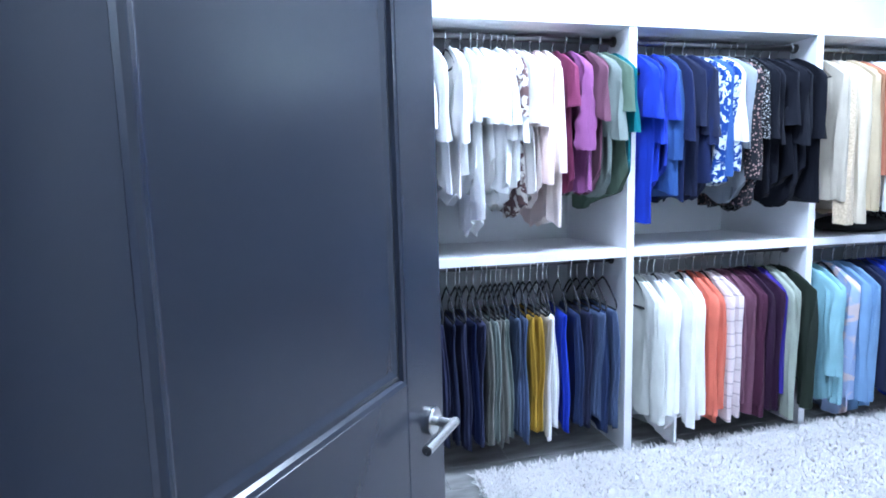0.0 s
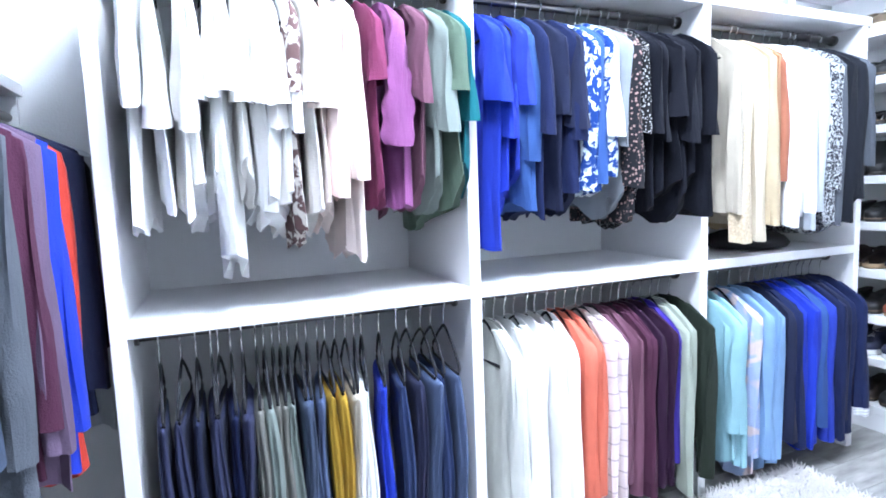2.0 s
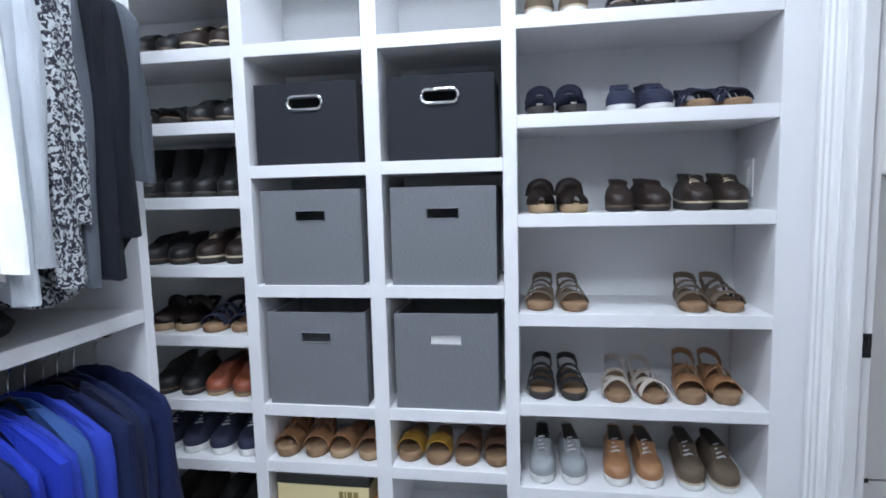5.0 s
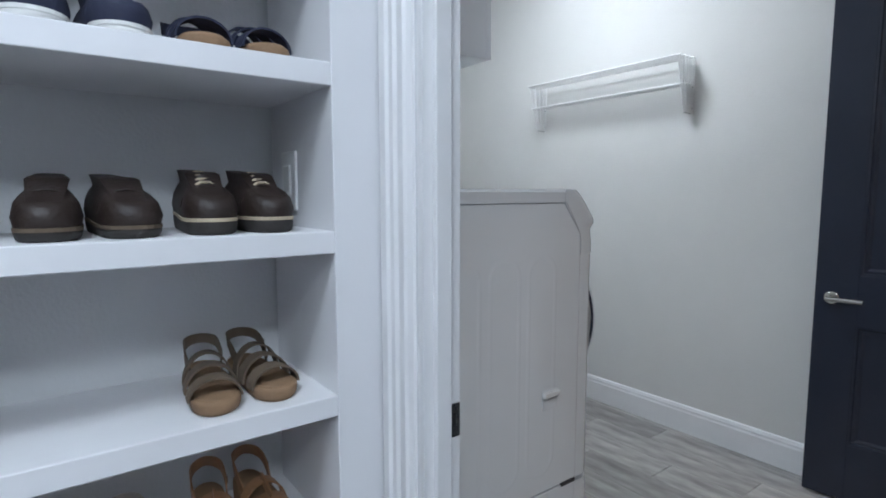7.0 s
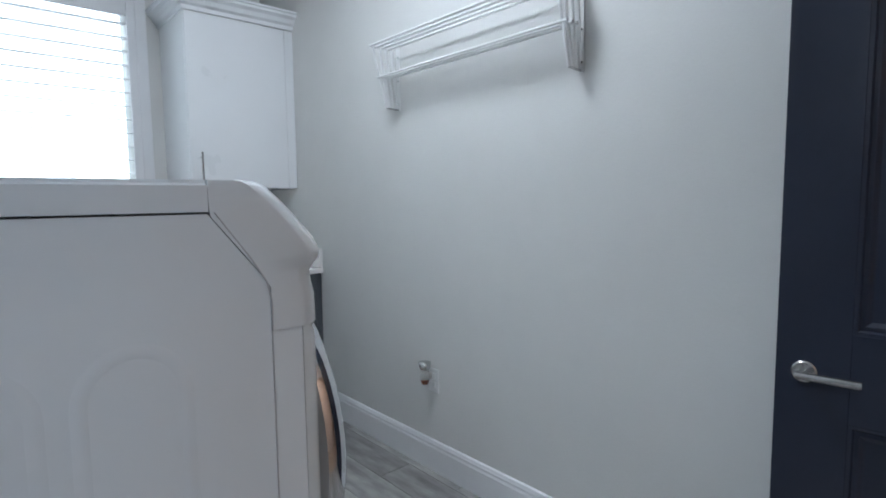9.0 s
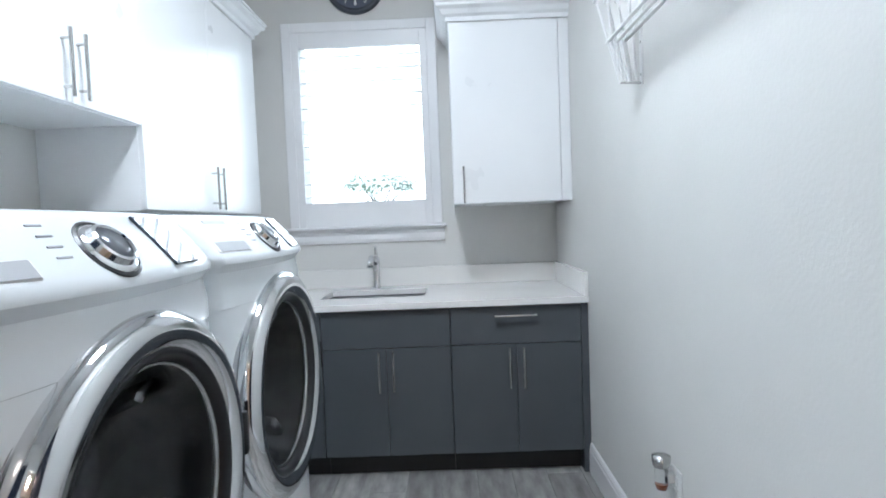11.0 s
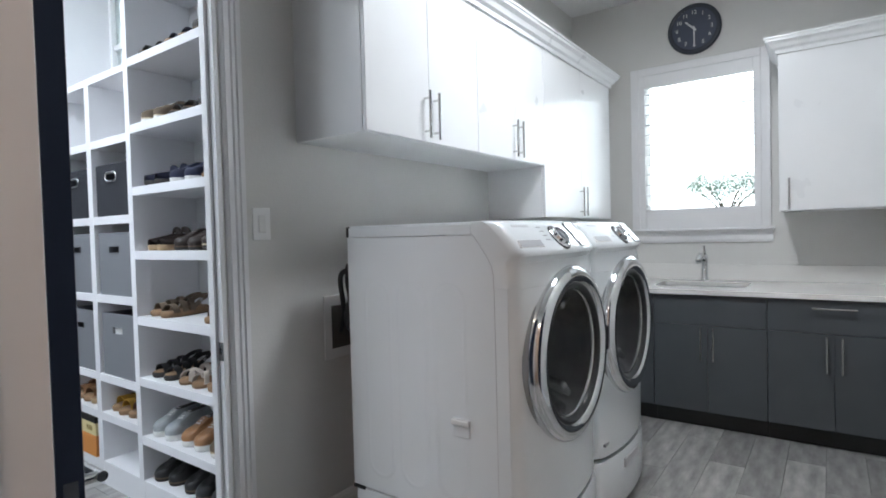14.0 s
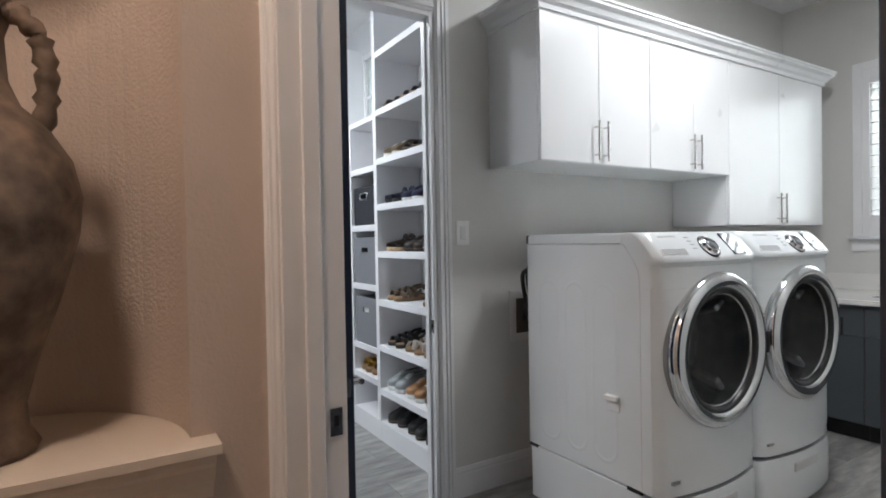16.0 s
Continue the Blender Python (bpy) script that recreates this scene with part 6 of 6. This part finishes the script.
R = [z + TH for z in SHOE_Z]
COLX = (-0.862, -0.610, -0.378)
for key, i, c in (("black", 6, 0), ("navysandal", 6, 1), ("brownloafer", 6, 2), ("greyloafer", 5, 0), ("black", 5, 1), ("blackloafer", 5, 2),
                  ("navyclog", 4, 0), ("navysneak", 4, 1), ("navysandal", 4, 2), ("brownclog", 3, 0), ("brownloafer", 3, 1), ("brownlace", 3, 2),
                  ("taupe", 2, 0), ("taupe", 2, 2), ("black", 1, 0), ("stone", 1, 1), ("tanwedge", 1, 2),
                  ("greysneak", 0, 0), ("tansneak", 0, 1), ("greyloafer", 0, 2)):
    pair(key, COLX[c], R[i])
for key, c in (("blackloafer", 0), ("blackloafer", 1), ("boot", 2)):
    pair(key, COLX[c], 0.09 + TH)
LZ = [0.09 + TH] + [z + TH for z in LEFT_Z]
for i, (a, b) in enumerate((("brownloafer", "blackloafer"), ("blueloafer", "blueloafer"), ("blackloafer", "russet"), ("brownclog", "navysandal"), ("blackloafer", "brownlace"), ("boot", "boot"), ("black", "blackloafer"), ("blackloafer", "brownlace"), ("greyloafer", "stone"))):
    pair(a, -2.265, LZ[i])
    pair(b, -2.05, LZ[i])
for key, x, i in (("tanwedge", -1.785, 1), ("tanslide", -1.575, 1), ("mustard", -1.325, 1), ("brownslide", -1.12, 1)):
    pair(key, x, [0.09, 0.355][i] + TH, gap=0.05)

# ---- rug ----
rr = np.random.RandomState(3)
bm = bmesh.new()
RX0, RX1, RY_0, RY_1 = -2.03, -0.55, -3.0, -0.62
box(bm, RX0, RY_0, 0.0, RX1, RY_1, 0.021, 0.006)
rug = tagged(part("rug", bm, RUG), "shaggy off-white wool rug on the plank floor", "rug")
verts, faces = [], []
for k in range(60000):
    x, y = rr.uniform(RX0 - 0.015, RX1 + 0.015), rr.uniform(RY_0 - 0.015, RY_1 + 0.015)
    a, h, lean, w = rr.uniform(0, 6.28), rr.uniform(0.022, 0.046), rr.uniform(0.012, 0.042), rr.uniform(0.0016, 0.0036)
    dx, dy = math.cos(a), math.sin(a)
    i = len(verts)
    for s_, hh, ww in ((0.0, 0.005, 1.0), (0.45, 0.75, 1.1), (1.0, 1.0, 0.5)):
        cx, cy2, cz2 = x + dx * lean * s_, y + dy * lean * s_, max(0.006, h * hh)
        verts += [(cx - dy * w * ww, cy2 + dx * w * ww, cz2), (cx + dy * w * ww, cy2 - dx * w * ww, cz2), (cx + dx * w * ww * 0.6, cy2 + dy * w * ww * 0.6, cz2 + w * 0.9)]
    for b2 in (i, i + 3):
        for e0, e1 in ((0, 1), (1, 2), (2, 0)):
            faces.append((b2 + e0, b2 + e1, b2 + 3 + e1, b2 + 3 + e0))
    faces.append((i + 6, i + 7, i + 8))
me = bpy.data.meshes.new("pile")
me.from_pydata(verts, [], faces)
me.materials.append(RUG)
pile = tagged(new("pile", me), "thick shaggy wool tufts", kind="stuff")
pile.parent = rug

# ---- outside ----
# ground is out of view; its pale surface is added as a reflector
structure("ground", B(-200, NORTH + 0.3, -0.4, 200, 300, -0.2), BOUNCE_GROUND, "unseen pale ground added to bounce light up to the window", "ground")
BACK = glow("overcast_glare", (0.93, 0.98, 1.0), 5.5)
structure("backdrop", B(-70, 60, -1, 70, 60.2, 60), BACK, "bright hazy sky beyond the garden", "sky")
hs = tagged(empty("neighbouring_house", -3.0, 26, -0.3), "pale stucco house beyond the garden with a tiled roof", "house")
part("wall", B(-9, 0, 0, 7, 6, 1.7, 0.02), STUCCO, hs)
part("roof", loft(bmesh.new(), [[(-9.6, -0.6, 1.7), (7.6, -0.6, 1.7), (7.6, 6.6, 1.7), (-9.6, 6.6, 1.7)], [(-6, 2.6, 2.6), (4, 2.6, 2.6), (4, 3.4, 2.6), (-6, 3.4, 2.6)]]), ROOFTILE, hs)
lr = random.Random(5)
tr = tagged(empty("tree", -0.45, 15.0, 0.62), "leafy green garden tree in full sun", "tree")
bm = bmesh.new()
tube(bm, [(0, 0, -0.75), (0.03, 0, 0.6), (0.0, 0.05, 1.2)], [0.12, 0.09, 0.06], 10)
for k in range(6):
    a = k * 1.05
    tube(bm, [(0, 0.03, 0.9), (0.35 * math.cos(a), 0.35 * math.sin(a), 1.35), (0.75 * math.cos(a), 0.6 * math.sin(a), 1.7)], [0.04, 0.028, 0.012], 6)
part("trunk", bm, BARK, tr)
verts, faces = [], []
for k in range(4600):
    a, u = lr.uniform(0, 6.28), lr.random() ** 0.5
    c = Vector((0, 0, 1.75)) + Vector((1.05 * u * math.cos(a), 0.8 * u * math.sin(a), lr.uniform(-0.42, 0.62) * (1.2 - u) + 0.14 * math.sin(5 * a)))
    q = Euler((lr.uniform(0, 6), lr.uniform(0, 6), 0)).to_matrix()
    i = len(verts)
    for p3 in ((-0.027, 0, 0), (0, 0.014, 0.003), (0.028, 0, 0), (0, -0.014, 0.003)):
        verts.append(tuple(c + q @ Vector(p3)))
    faces.append((i, i + 1, i + 2, i + 3))
me = bpy.data.meshes.new("crown")
me.from_pydata(verts, [], faces)
me.materials.append(LEAF)
cr = tagged(new("crown", me), "", kind="stuff")
cr.parent = tr

# ---- floor planks ----
PW, PL = 0.178, 0.915
plank_meshes = {}


def plank(x, y, w, ln, parent):
    key = (round(w, 3), round(ln, 3))
    if key not in plank_meshes:
        bm = B(0.0012, 0.0012, -0.012, w - 0.0012, ln - 0.0012, 0.0, 0.0012)
        me = bpy.data.meshes.new("plank")
        bm.to_mesh(me)
        bm.free()
        me.materials.append(FLOORPLANK)
        plank_meshes[key] = me
    o = new("plank", plank_meshes[key])
    o.location = (x, y, 0)
    o.parent = parent
    return o


def lay(name, x0, x1, y0, y1, label):
    fl = tagged(empty(name), label, "floor", "", "structure")
    col, x = 0, x0
    while x < x1 - 1e-4:
        w = min(PW, x1 - x)
        y, off = y0, (col * 0.37) % 1.0 * PL
        first = PL - off
        while y < y1 - 1e-4:
            ln = min(first if y == y0 else PL, y1 - y)
            plank(x, y, round(w, 3), round(ln, 3), fl)
            y += ln
        x += w
        col += 1
    return fl


lay("floor_laundry", WEST, EAST, SOUTH - 0.07, CF + 0.08, "grey wood-look plank tiles in the laundry")
lay("floor_closet", CW, WEST, CS, FY + 0.02, "grey wood-look plank tiles in the closet")
